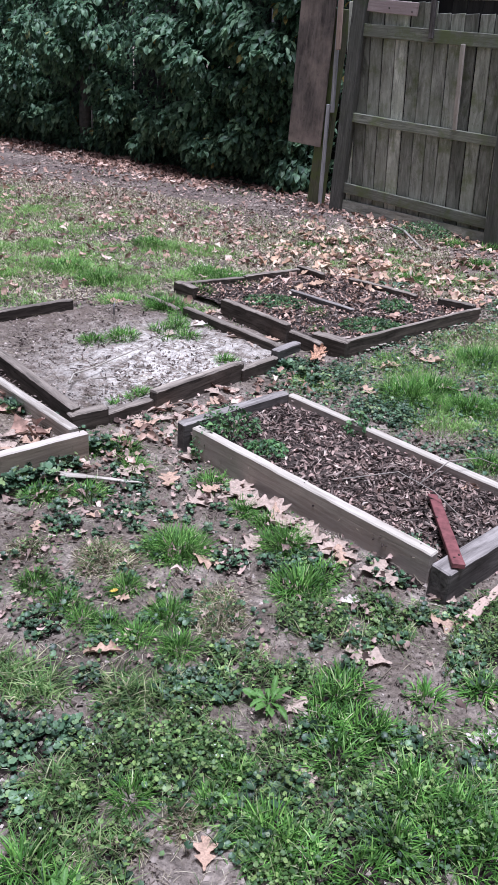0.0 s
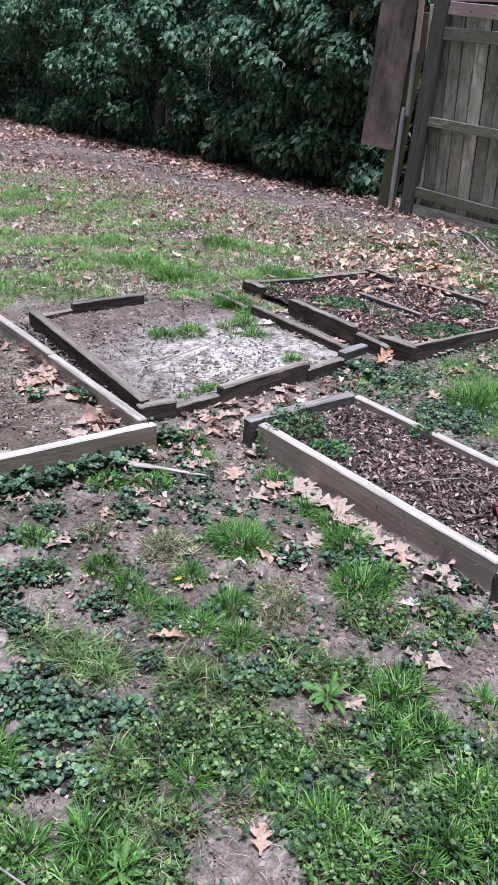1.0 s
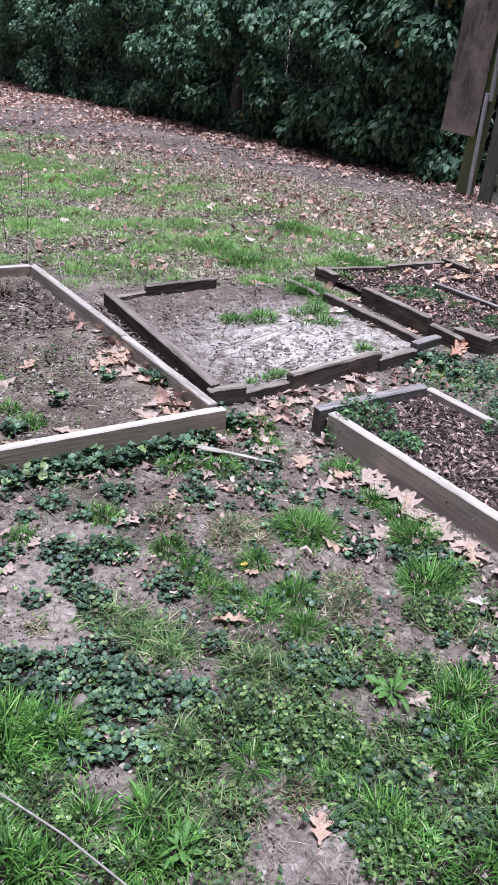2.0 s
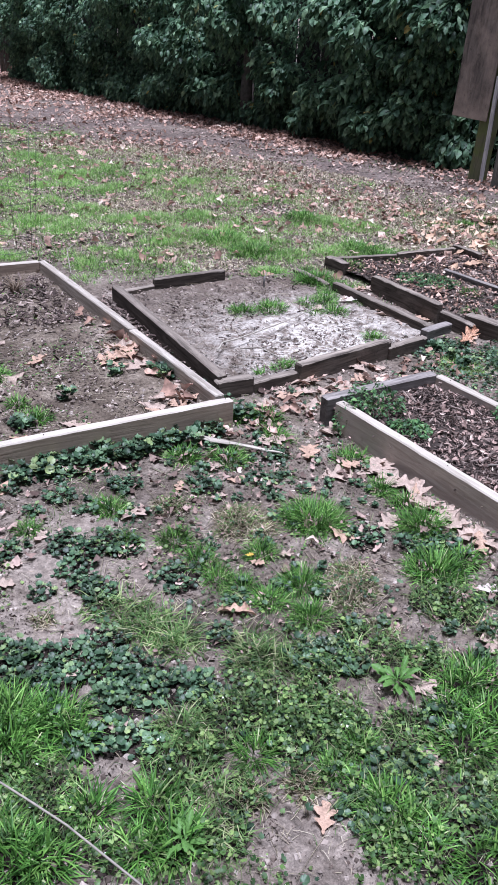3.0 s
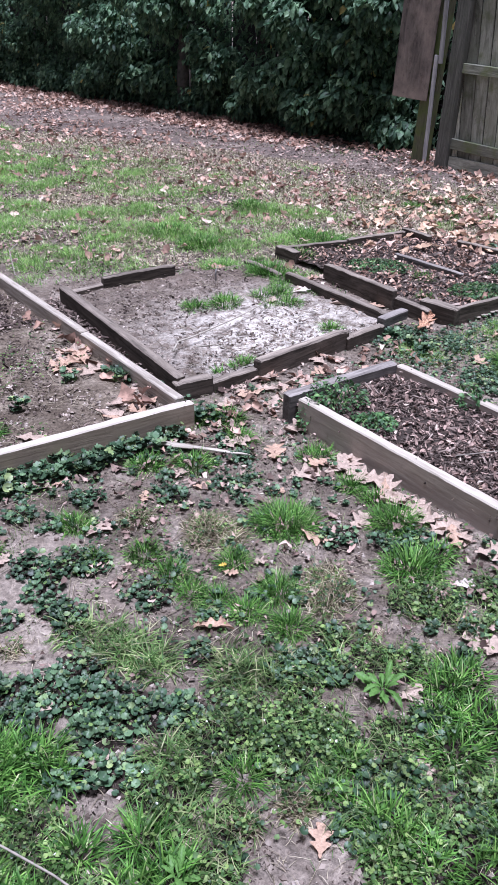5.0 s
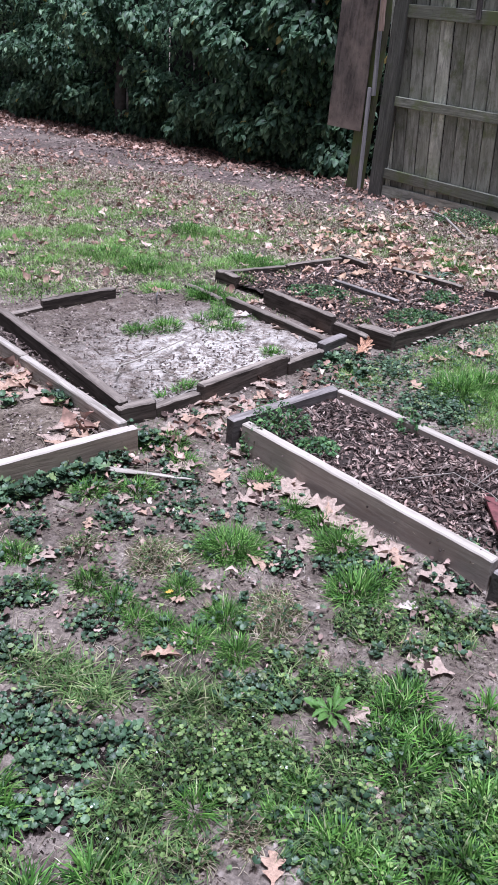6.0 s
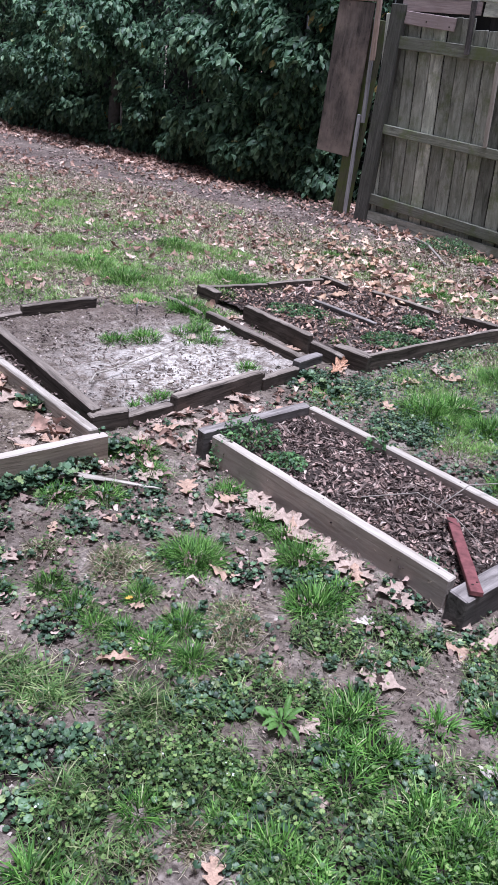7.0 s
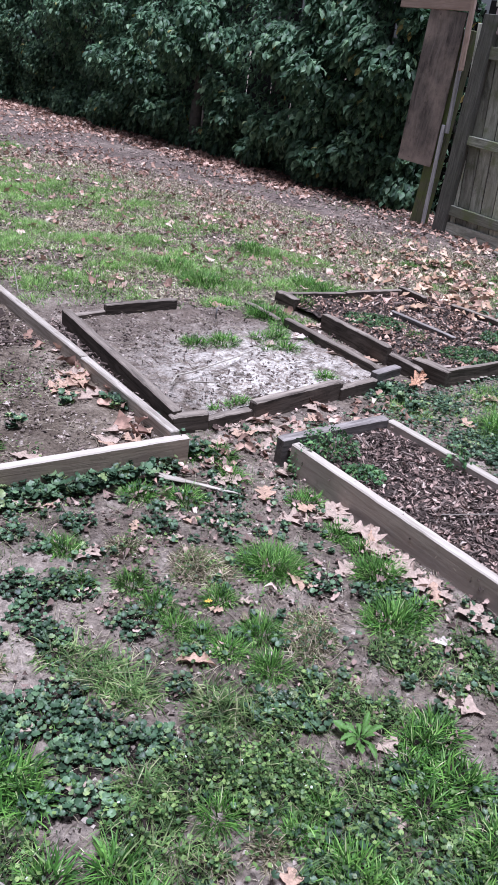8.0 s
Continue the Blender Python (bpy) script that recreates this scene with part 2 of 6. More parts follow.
M_FLOWER = foliage("tiny_white_petals", [(0.0, (0.7, 0.72, 0.7)), (1.0, (0.8, 0.82, 0.8))], 0.6, 0.2, 0.2)
M_TAN_LEAF = foliage("dry_tan_leaf", [(0.0, (0.297, 0.2052, 0.1566)), (0.5, (0.407, 0.3021, 0.2436)), (1.0, (0.55, 0.4389, 0.3712))], 0.65, 0.3, 0.1, 0.4, (0.22, 0.1425, 0.1044), 0.25)
M_PALE_LEAF = foliage("bleached_leaf", [(0.0, (0.5376, 0.448, 0.4032)), (1.0, (0.6944, 0.6048, 0.56))], 0.6, 0.3, 0.1, 0.3, (0.3696, 0.28, 0.2352), 0.25)
M_RUST_LEAF = foliage("rusty_leaf", [(0.0, (0.2592, 0.143, 0.0935)), (0.4, (0.4104, 0.2585, 0.1815)), (1.0, (0.5832, 0.4235, 0.33))], 0.65, 0.25, 0.1, 0.35, (0.216, 0.1265, 0.088), 0.25)
M_LITTER = foliage("leaf_litter", [(0.0, (0.16, 0.095, 0.074)), (0.3, (0.35, 0.215, 0.165)), (0.7, (0.52, 0.34, 0.265)), (1.0, (0.66, 0.5, 0.42))], 0.75, 0.2, 0.15, 0.3, mottle=0.6)
M_CHIPS = foliage("mulch_chips", [(0.0, (0.03, 0.021, 0.018)), (0.5, (0.1, 0.072, 0.062)), (0.85, (0.21, 0.158, 0.138)), (1.0, (0.38, 0.3, 0.26))], 0.85, 0.2, 0.0, mottle=0.6)
M_MULCH_LEAF = foliage("mulch_leaves", [(0.0, (0.0795, 0.052, 0.044)), (0.5, (0.265, 0.182, 0.155)), (0.9, (0.4452, 0.317, 0.272)), (1.0, (0.6148, 0.49, 0.42))], 0.8, 0.2, 0.05, 0.3, mottle=0.5)
M_DUFF = foliage("dark_duff", [(0.0, (0.018, 0.013, 0.011)), (0.6, (0.07, 0.05, 0.042)), (0.93, (0.17, 0.125, 0.105)), (1.0, (0.36, 0.28, 0.23))], 0.9, 0.1, 0.0)
# black tone that paints the deep shade under low plants
M_PLANT_SHADE = foliage("plant_shade_flakes", [(0.0, (0.01, 0.008, 0.0065)), (0.6, (0.026, 0.02, 0.0165)), (1.0, (0.065, 0.05, 0.042))], 0.95, 0.1, 0.0, mottle=0.4)
M_CLOD = foliage("soil_crumbs", [(0.0, (0.11, 0.084, 0.07)), (0.5, (0.25, 0.2, 0.17)), (1.0, (0.46, 0.39, 0.345))], 0.95, 0.1, 0.0, mottle=0.5)
M_HEDGE = foliage("hedge_leaves", [(0.0, (0.05, 0.1, 0.06)), (0.45, (0.11, 0.2, 0.12)), (0.8, (0.19, 0.31, 0.18)), (0.992, (0.29, 0.43, 0.25)), (1.0, (0.62, 0.44, 0.12))], 0.5, 0.35, 0.45, mottle=0.6)
M_FUNGUS = plain("pale_fungus", (0.34, 0.29, 0.24), 0.8, 0.0, 60.0, 0.3, 0.5)
# kept dark so that the added walls bounce little light
M_WALL = plain("sky_block_grey", (0.12, 0.115, 0.11), 0.9, 0.0, 3.0, 0.2, 0.7)
M_ORANGE_LEAF = foliage("curled_orange_leaf", [(0.0, (0.4, 0.21, 0.13)), (1.0, (0.5, 0.29, 0.19))], 0.7, 0.25, 0.1, 0.5, (0.2, 0.1, 0.06))
M_YELLOW = foliage("yellow_leaf", [(0.0, (0.6, 0.38, 0.06)), (1.0, (0.65, 0.42, 0.08))], 0.6, 0.3, 0.2)
M_ROSETTE = foliage("rosette_leaves", [(0.0, (0.0812, 0.189, 0.045)), (1.0, (0.1733, 0.3255, 0.085))], 0.5, 0.3, 0.3, mottle=0.25)
M_SMALL = foliage("evergreen_sprig", [(0.0, (0.0342, 0.09, 0.035)), (0.7, (0.0798, 0.17, 0.06)), (1.0, (0.1824, 0.28, 0.1))], 0.5, 0.4, 0.25)

# ---- helpers for meshes ----
RNG = np.random.default_rng(7)


def hashed(ix, iy, seed):
    v = np.sin(ix * 127.1 + iy * 311.7 + seed * 74.7) * 43758.5453
    return v - np.floor(v)


def vnoise(x, y, scale, seed=0):
    """Smooth value noise between 0 and 1."""
    x, y = np.asarray(x, float) * scale, np.asarray(y, float) * scale
    ix, iy = np.floor(x), np.floor(y)
    fx, fy = x - ix, y - iy
    fx, fy = fx * fx * (3 - 2 * fx), fy * fy * (3 - 2 * fy)
    a, b = hashed(ix, iy, seed), hashed(ix + 1, iy, seed)
    c, d = hashed(ix, iy + 1, seed), hashed(ix + 1, iy + 1, seed)
    return (a * (1 - fx) + b * fx) * (1 - fy) + (c * (1 - fx) + d * fx) * fy


def fractal(x, y, scale, seed=0):
    return (vnoise(x, y, scale, seed) * 0.55 + vnoise(x, y, scale * 2.3, seed + 1) * 0.3 + vnoise(x, y, scale * 5.1, seed + 2) * 0.15)


def lie(x, y):
    """Height of the yard's ground."""
    near = np.clip(1.6 - np.hypot(np.asarray(x, float), np.asarray(y, float) - 3.0) / 9.0, 0.15, 1.0)
    return near * (0.022 * (vnoise(x, y, 2.1, 3) - 0.5) + 0.014 * (vnoise(x, y, 6.0, 4) - 0.5) + 0.011 * (vnoise(x, y, 15.0, 5) - 0.5) + 0.008 * (vnoise(x, y, 34.0, 6) - 0.5))


def raw_mesh(name, verts, faces, material, smooth=True):
    """A mesh from an array of vertices and one of faces that all have the same number of corners."""
    verts, faces = np.asarray(verts, np.float32), np.asarray(faces, np.int32)
    me = bpy.data.meshes.new(name)
    me.vertices.add(len(verts))
    me.vertices.foreach_set("co", verts.ravel())
    me.loops.add(faces.size)
    me.loops.foreach_set("vertex_index", faces.ravel())
    me.polygons.add(len(faces))
    me.polygons.foreach_set("loop_start", np.arange(0, faces.size, faces.shape[1], dtype=np.int32))
    me.polygons.foreach_set("use_smooth", np.full(len(faces), smooth))
    me.update(calc_edges=True)
    me.validate()
    me.materials.append(material)
    return me


def turned(yaw, pitch, roll):
    """Rotation matrices: roll about x, then pitch about y, then yaw about z."""
    cy, sy, cp, sp, cr, sr = np.cos(yaw), np.sin(yaw), np.cos(pitch), np.sin(pitch), np.cos(roll), np.sin(roll)
    m = np.empty((len(yaw), 3, 3))
    m[:, 0, 0], m[:, 0, 1], m[:, 0, 2] = cy * cp, cy * sp * sr - sy * cr, cy * sp * cr + sy * sr
    m[:, 1, 0], m[:, 1, 1], m[:, 1, 2] = sy * cp, sy * sp * sr + cy * cr, sy * sp * cr - cy * sr
    m[:, 2, 0], m[:, 2, 1], m[:, 2, 2] = -sp, cp * sr, cp * cr
    return m


def strewn(shapes, pos, yaw, pitch, roll, size):
    """Copies of the shapes (verts, faces) joined into one array of verts and faces."""
    vs, fs, base = [], [], 0
    pick = np.arange(len(pos)) % len(shapes)
    for k, (v, f) in enumerate(shapes):
        s = pick == k
        n = int(s.sum())
        if not n:
            continue
        sz = size[s]
        sz = sz[:, None, None] if sz.ndim == 1 else sz[:, None, :]
        p = np.einsum("nij,nvj->nvi", turned(yaw[s], pitch[s], roll[s]), v[None] * sz) + pos[s][:, None, :]
        vs.append(p.reshape(-1, 3))
        fs.append((f[None] + (np.arange(n) * len(v))[:, None, None] + base).reshape(-1, f.shape[1]))
        base += n * len(v)
    return np.concatenate(vs), np.concatenate(fs)


def stuff(name, verts, faces, material, label, category, parent=None, smooth=True):
    ob = new(name, raw_mesh(name, verts, faces, material, smooth))
    if parent:
        ob.data.transform(Matrix.Translation(-parent.matrix_world.translation))
        ob.parent = parent
        return tagged(ob, label, kind="stuff")
    return tagged(ob, label, category, kind="stuff")


def part(name, bm, material, parent, label=""):
    me = bpy.data.meshes.new(name)
    bm.to_mesh(me)
    bm.free()
    me.materials.append(material)
    ob = new(name, me)
    ob.parent = parent
    return tagged(ob, label)


def thing(name, label, category, at=(0, 0, 0), group="", kind="", turn=0.0):
    ob = new(name)
    ob.empty_display_size = 0.1
    ob.matrix_world = pose(*at, 0, 0, turn)
    return tagged(ob, label, category, group, kind)


def timber(length, thick, height, seed, wear=0.002, bevel=0.004, cuts=10, taper=1.0, rot=0.0):
    """A plank along x from 0 to length, y across its thickness, z from -height to 0, with worn edges."""
    bm = bmesh.new()
    bmesh.ops.create_cube(bm, size=1.0)
    for v in bm.verts:
        v.co = Vector(((v.co.x + 0.5) * length, v.co.y * thick, (v.co.z - 0.5) * height))
    along = [e for e in bm.edges if abs(e.verts[0].co.x - e.verts[1].co.x) > length * 0.5]
    bmesh.ops.subdivide_edges(bm, edges=along, cuts=cuts)
    sharp = [e for e in bm.edges if len(e.link_faces) == 2 and e.calc_face_angle() > 1.0]
    bmesh.ops.bevel(bm, geom=sharp, offset=bevel, segments=1, affect="EDGES")
    r = random.Random(seed)
    a, b = r.random() * 50, r.random() * 50
    for v in bm.verts:
        k = v.co.x * 13
        v.co.y = v.co.y * (1 - (1 - taper) * v.co.x / length) + wear * noise.noise((k, a, v.co.z * 20))
        v.co.z += wear * 1.4 * noise.noise((k * 1.5, b, v.co.y * 30))
        v.co.x += wear * 1.5 * noise.noise((a, v.co.y * 60, v.co.z * 40))
        if rot and v.co.z > -0.02:
            # rotten ends and a top that sags here and there
            end = max(0.0, 1 - min(v.co.x, length - v.co.x) / 0.08)
            v.co.z -= rot * (end * abs(noise.noise((k * 4, a, v.co.y * 50))) * 2.4 + 0.35 * max(0.0, noise.noise((v.co.x * 4, b, a))))
    for f in bm.faces:
        f.smooth = False
    return bm


def tube(points, radii, sides=8):
    """A round bar through the points."""
    bm = bmesh.new()
    rings = []
    pts = [Vector(p) for p in points]
    for k, p in enumerate(pts):
        d = (pts[min(k + 1, len(pts) - 1)] - pts[max(k - 1, 0)]).normalized()
        u = d.cross(Vector((0.31, 0.27, 0.91))).normalized()
        w = d.cross(u)
        r = radii[k] if hasattr(radii, "__len__") else radii
        rings.append([bm.verts.new(p + r * (math.cos(a) * u + math.sin(a) * w)) for a in (2 * math.pi * i / sides for i in range(sides))])
    for a, b in zip(rings, rings[1:]):
        for i in range(sides):
            f = bm.faces.new((a[i], a[(i + 1) % sides], b[(i + 1) % sides], b[i]))
            f.smooth = True
    bm.faces.new(rings[0][::-1])
    bm.faces.new(rings[-1])
    return bm


def leaf_shape(rows, across, lobes, depth, width, curl, bend, seed, point=1.0):
    """A leaf along x from 0 to 1: its edge lobed, its blade curled; quads."""
    r = np.random.default_rng(seed)
    t = np.linspace(0, 1, rows)
    env = np.sin(np.pi * t ** point) ** 0.75 * width
    edge = 1 + depth * np.cos(2 * np.pi * lobes * t + 0.6)
    half = env * edge + 0.012
    u = np.linspace(-1, 1, across)
    x = np.repeat(t[:, None], across, 1) + np.abs(u)[None, :] * half[:, None] * 0.35
    y = u[None, :] * half[:, None] * (1 + 0.12 * r.standard_normal((rows, 1)) * depth)
    z = curl * (np.abs(u)[None, :] ** 1.6) * half[:, None] * (1 + 0.5 * np.sin(5 * t + r.random() * 6))[:, None] + bend * ((t - 0.45) ** 2)[:, None] + 0.05 * min(1, depth * 2.5) * np.sin(9 * t[:, None] + 4 * u[None, :] + 6 * r.random()) * np.abs(u)[None, :]
    v = np.stack([x - 0.5, y, z], -1).reshape(-1, 3)
    i = np.arange(rows * across).reshape(rows, across)
    f = np.stack([i[:-1, :-1], i[:-1, 1:], i[1:, 1:], i[1:, :-1]], -1).reshape(-1, 4)
    return v, f


def disc_leaf(n, notch, cup, seed):
    """A round scalloped leaf with a notch at its stalk; triangles round the middle."""
    r = np.random.default_rng(seed)
    a = np.linspace(0.25, 2 * np.pi - 0.25, n)
    rad = 0.5 * (1 + 0.055 * np.cos(np.arange(n) * np.pi)) * (1 + 0.04 * r.standard_normal(n))
    v = np.stack([rad * np.cos(a), rad * np.sin(a), cup * np.ones(n) + 0.06 * np.cos(np.arange(n) * np.pi) + 0.04 * r.standard_normal(n)], -1)
    v = np.vstack([[[notch, 0, 0]], v])
    f = np.array([[0, k, k + 1] for k in range(1, n)])
    return v, f


def blade_shape(bend, width, seed):
    """A grass blade of height 1, bent towards +x; triangles."""
    t = np.array([0, 0, 0.4, 0.4, 0.75, 0.75, 1.0])
    s = np.array([-1, 1, -1, 1, -1, 1, 0])
    w = np.array([1, 1, 0.9, 0.9, 0.6, 0.6, 0]) * width
    x = bend * t ** 2
    z = t * math.sqrt(max(0.1, 1 - 0.6 * bend * bend)) - 0.28 * bend * t ** 3
    return np.stack([x, s * w, z], -1), np.array([[0, 1, 2], [1, 3, 2], [2, 3, 4], [3, 5, 4], [4, 5, 6]])



TRI_BLADES = [(np.array([(0, -w, 0), (0, w, 0), (b, 0, h)]), np.array([[0, 1, 2]])) for b, w, h in ((0.25, 0.014, 0.95), (0.5, 0.015, 0.85), (0.75, 0.015, 0.65), (0.9, 0.014, 0.45))]
BLADES = [blade_shape(b, w, 0) for b, w in ((0.2, 0.014), (0.5, 0.015), (0.75, 0.014), (1.0, 0.013), (1.15, 0.012))]
LIMP_BLADES = [blade_shape(b, w, 0) for b, w in ((0.7, 0.016), (0.95, 0.015), (1.15, 0.014))]
ROUND_LEAVES = [disc_leaf(16, 0.15, c, s) for c, s in ((0.2, 1), (0.3, 2), (0.12, 3), (0.24, 4))]
SMALL_LEAVES = [disc_leaf(6, 0.0, c, s) for c, s in ((0.08, 5), (0.14, 6), (0.02, 7))]
LITTER_LEAVES = [leaf_shape(9, 3, 2.3, d, w, c, b, s) for d, w, c, b, s in ((0.28, 0.25, 0.5, 0.5, 1), (0.42, 0.27, -0.4, 0.7, 2), (0.2, 0.22, 0.9, -0.5, 3), (0.36, 0.3, 0.3, 0.9, 4), (0.3, 0.25, -0.6, -0.5, 5))]
FAR_LEAVES = [leaf_shape(5, 3, 1.8, d, w, c, b, s) for d, w, c, b, s in ((0.3, 0.26, 0.5, 0.5, 1), (0.42, 0.28, -0.4, 0.7, 2), (0.2, 0.22, 0.9, -0.5, 3), (0.36, 0.3, 0.3, 0.9, 4))]
SHREDS = [leaf_shape(4, 3, 1.0, 0.15, w, c, b, s) for w, c, b, s in ((0.3, 0.5, 0.5, 1), (0.2, -0.4, 0.7, 2), (0.35, 0.6, -0.5, 3), (0.15, 0.3, 0.6, 4))]
HEDGE_LEAVES = [leaf_shape(4, 3, 1.0, 0.0, w, c, b, s) for w, c, b, s in ((0.22, 0.35, -0.5, 1), (0.25, 0.25, -0.8, 2), (0.2, 0.45, -0.3, 3))]


def inside(x, y, corners):
    """Which points lie in a convex polygon whose corners go round it."""
    s = np.ones(len(x), bool)
    c = np.array(corners)
    area = np.sum(c[:, 0] * np.roll(c[:, 1], -1) - np.roll(c[:, 0], -1) * c[:, 1])
    for a, b in zip(c, np.roll(c, -1, 0)):
        s &= ((b[0] - a[0]) * (y - a[1]) - (b[1] - a[1]) * (x - a[0])) * area > 0
    return s

# ---- the large structure ----
def steps(lo, fine_lo, fine_hi, hi, fine):
    """Grid lines: even and close in the middle, ever wider towards both ends."""
    mid = list(np.arange(fine_lo, fine_hi, fine))
    out, s, p = [], fine, fine_hi
    while p < hi:
        out.append(p)
        s *= 1.13
        p += s
    low, s, p = [], fine, fine_lo
    while p > lo:
        s *= 1.13
        p -= s
        low.append(p)
    return np.array(low[::-1] + mid + out + [hi])


gx, gy = steps(-400, -2.9, 2.0, 400, 0.033), steps(-300, 0.7, 6.6, 600, 0.035)
GX, GY = np.meshgrid(gx, gy)
GZ = lie(GX, GY)
gi = np.arange(GX.size).reshape(GX.shape)
g_faces = np.stack([gi[:-1, :-1], gi[:-1, 1:], gi[1:, 1:], gi[1:, :-1]], -1).reshape(-1, 4)
ground = new("ground", raw_mesh("ground", np.stack([GX, GY, GZ], -1).reshape(-1, 3), g_faces, M_GROUND))
tagged(ground, "bare trodden brown soil of a back yard", "ground", kind="structure")

# the four beds: corners round each one
BED_A = [(-0.762, 3.025), (-2.43, 4.54), (-3.556, 3.554), (-1.849, 1.969)]
BED_B = [(-0.813, 3.249), (0.061, 4.265), (-0.874, 5.139), (-1.788, 4.265)]
BED_C = [(-0.335, 3.117), (0.091, 3.564), (1.046, 2.721), (0.61, 2.253)]
BED_D = [(0.417, 4.448), (1.351, 5.362), (0.406, 6.195), (-0.711, 5.423)]


def fill(name, corners, level, material, label, rough, seed):
    """The soil within a bed, uneven, a little below its boards."""
    c = np.array(corners)
    lo, hi = c.min(0), c.max(0)
    n = 90
    u, v = np.meshgrid(np.linspace(0, 1, n), np.linspace(0, 1, n))
    a, b, d, e = c
    p = (a[None, None] * ((1 - u) * (1 - v))[..., None] + b * (u * (1 - v))[..., None] + d * (u * v)[..., None] + e * ((1 - u) * v)[..., None])
    x, y = p[..., 0], p[..., 1]
    z = level + rough * (fractal(x, y, 4.0, seed) - 0.5) * 2 + rough * 0.7 * (vnoise(x, y, 22.0, seed + 4) - 0.5)
    i = np.arange(n * n).reshape(n, n)
    f = np.stack([i[:-1, :-1], i[:-1, 1:], i[1:, 1:], i[1:, :-1]], -1).reshape(-1, 4)
    ob = new(name, raw_mesh(name, np.stack([x, y, z], -1).reshape(-1, 3), f, material))
    return tagged(ob, label, "soil", kind="structure")


LEVEL = {"A": 0.03, "B": 0.036, "C": 0.058, "D": 0.03}
fill("soil_dark_bed", BED_A, LEVEL["A"], M_SOIL_A, "dark crumbly soil filling a wooden bed", 0.022, 11)
fill("soil_sandy_bed", BED_B, LEVEL["B"], M_SAND, "pale sandy soil with whitish patches in a bed", 0.018, 21)
fill("soil_mulch_bed", BED_C, LEVEL["C"], M_MULCH, "dark soil under chopped leaf mulch", 0.026, 31)
fill("soil_weedy_bed", BED_D, LEVEL["D"], M_MULCH, "dark mulched soil in a broken bed", 0.015, 41)


# ---- the beds' boards ----
def plank(parent, p, q, top, height, thick, material, label="", name="board", lean=0.0, slope=0.0):
    """A board on edge whose top runs from p to q."""
    d = Vector((q[0] - p[0], q[1] - p[1]))
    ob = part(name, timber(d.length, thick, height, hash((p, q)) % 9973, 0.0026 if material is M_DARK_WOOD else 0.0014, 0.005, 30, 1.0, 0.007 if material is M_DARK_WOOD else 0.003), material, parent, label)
    # faces turned up get the paler copy, as if lit from above
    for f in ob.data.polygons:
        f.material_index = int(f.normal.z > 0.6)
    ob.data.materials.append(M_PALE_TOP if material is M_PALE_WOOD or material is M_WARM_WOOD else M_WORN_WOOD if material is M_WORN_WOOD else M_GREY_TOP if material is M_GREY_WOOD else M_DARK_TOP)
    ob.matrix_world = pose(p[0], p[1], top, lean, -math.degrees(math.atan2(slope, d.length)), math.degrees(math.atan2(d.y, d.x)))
    return ob


bed_a = thing("raised_bed", "low garden bed framed with pale sawn boards on edge", "raised bed", group="garden beds")
plank(bed_a, (-0.722, 2.952), (-1.84, 1.909), 0.12, 0.14, 0.042, M_WARM_WOOD, "pale sawn board with knots")
plank(bed_a, (-0.787, 2.999), (-1.432, 3.598), 0.103, 0.123, 0.045, M_WORN_WOOD, "brown weathered board with dark stains")
plank(bed_a, (-1.436, 3.606), (-2.424, 4.514), 0.105, 0.125, 0.045, M_WORN_WOOD, "brown weathered board with dark stains")
plank(bed_a, (-2.435, 4.496), (-3.537, 3.495), 0.105, 0.125, 0.042, M_WARM_WOOD)
plank(bed_a, (-3.537, 3.455), (-1.9, 1.949), 0.105, 0.125, 0.042, M_WARM_WOOD)

bed_b = thing("raised_bed", "square bed of dark rotting boards with stepped tops", "raised bed", group="garden beds")
plank(bed_b, (-0.833, 3.196), (-1.793, 4.223), 0.105, 0.125, 0.05, M_DARK_WOOD)
plank(bed_b, (-1.775, 4.246), (-1.339, 4.822), 0.065, 0.085, 0.04, M_DARK_WOOD)
plank(bed_b, (-1.632, 4.429), (-1.285, 4.782), 0.105, 0.072, 0.04, M_DARK_WOOD)
plank(bed_b, (-0.855, 3.158), (-0.717, 3.28), 0.09, 0.11, 0.055, M_DARK_WOOD, "splintered board end")
plank(bed_b, (-0.718, 3.27), (-0.528, 3.488), 0.06, 0.08, 0.045, M_DARK_WOOD)
plank(bed_b, (-0.538, 3.459), (-0.155, 3.946), 0.1, 0.12, 0.05, M_DARK_WOOD)
plank(bed_b, (-0.154, 3.919), (0.025, 4.136), 0.07, 0.09, 0.045, M_DARK_WOOD)
plank(bed_b, (0.014, 4.16), (0.142, 4.336), 0.095, 0.055, 0.05, M_GREY_WOOD, "short grey offcut laid on top")
plank(bed_b, (0.05, 4.246), (-0.576, 4.83), 0.095, 0.115, 0.045, M_DARK_WOOD)
plank(bed_b, (-0.627, 4.878), (-0.889, 5.13), 0.065, 0.085, 0.04, M_DARK_WOOD)

bed_c = thing("raised_bed", "narrow bed of pale boards with dark ends, filled with leaf mulch", "raised bed", group="garden beds")
plank(bed_c, (-0.283, 3.072), (0.614, 2.273), 0.125, 0.145, 0.045, M_PALE_WOOD, "long pale board, bleached top coloured as if lit")
plank(bed_c, (0.111, 3.525), (1.04, 2.697), 0.115, 0.135, 0.042, M_PALE_WOOD, "long pale board, bleached top coloured as if lit")
plank(bed_c, (-0.35, 3.087), (0.091, 3.524), 0.125, 0.145, 0.05, M_GREY_WOOD, "dark grey weathered end board")
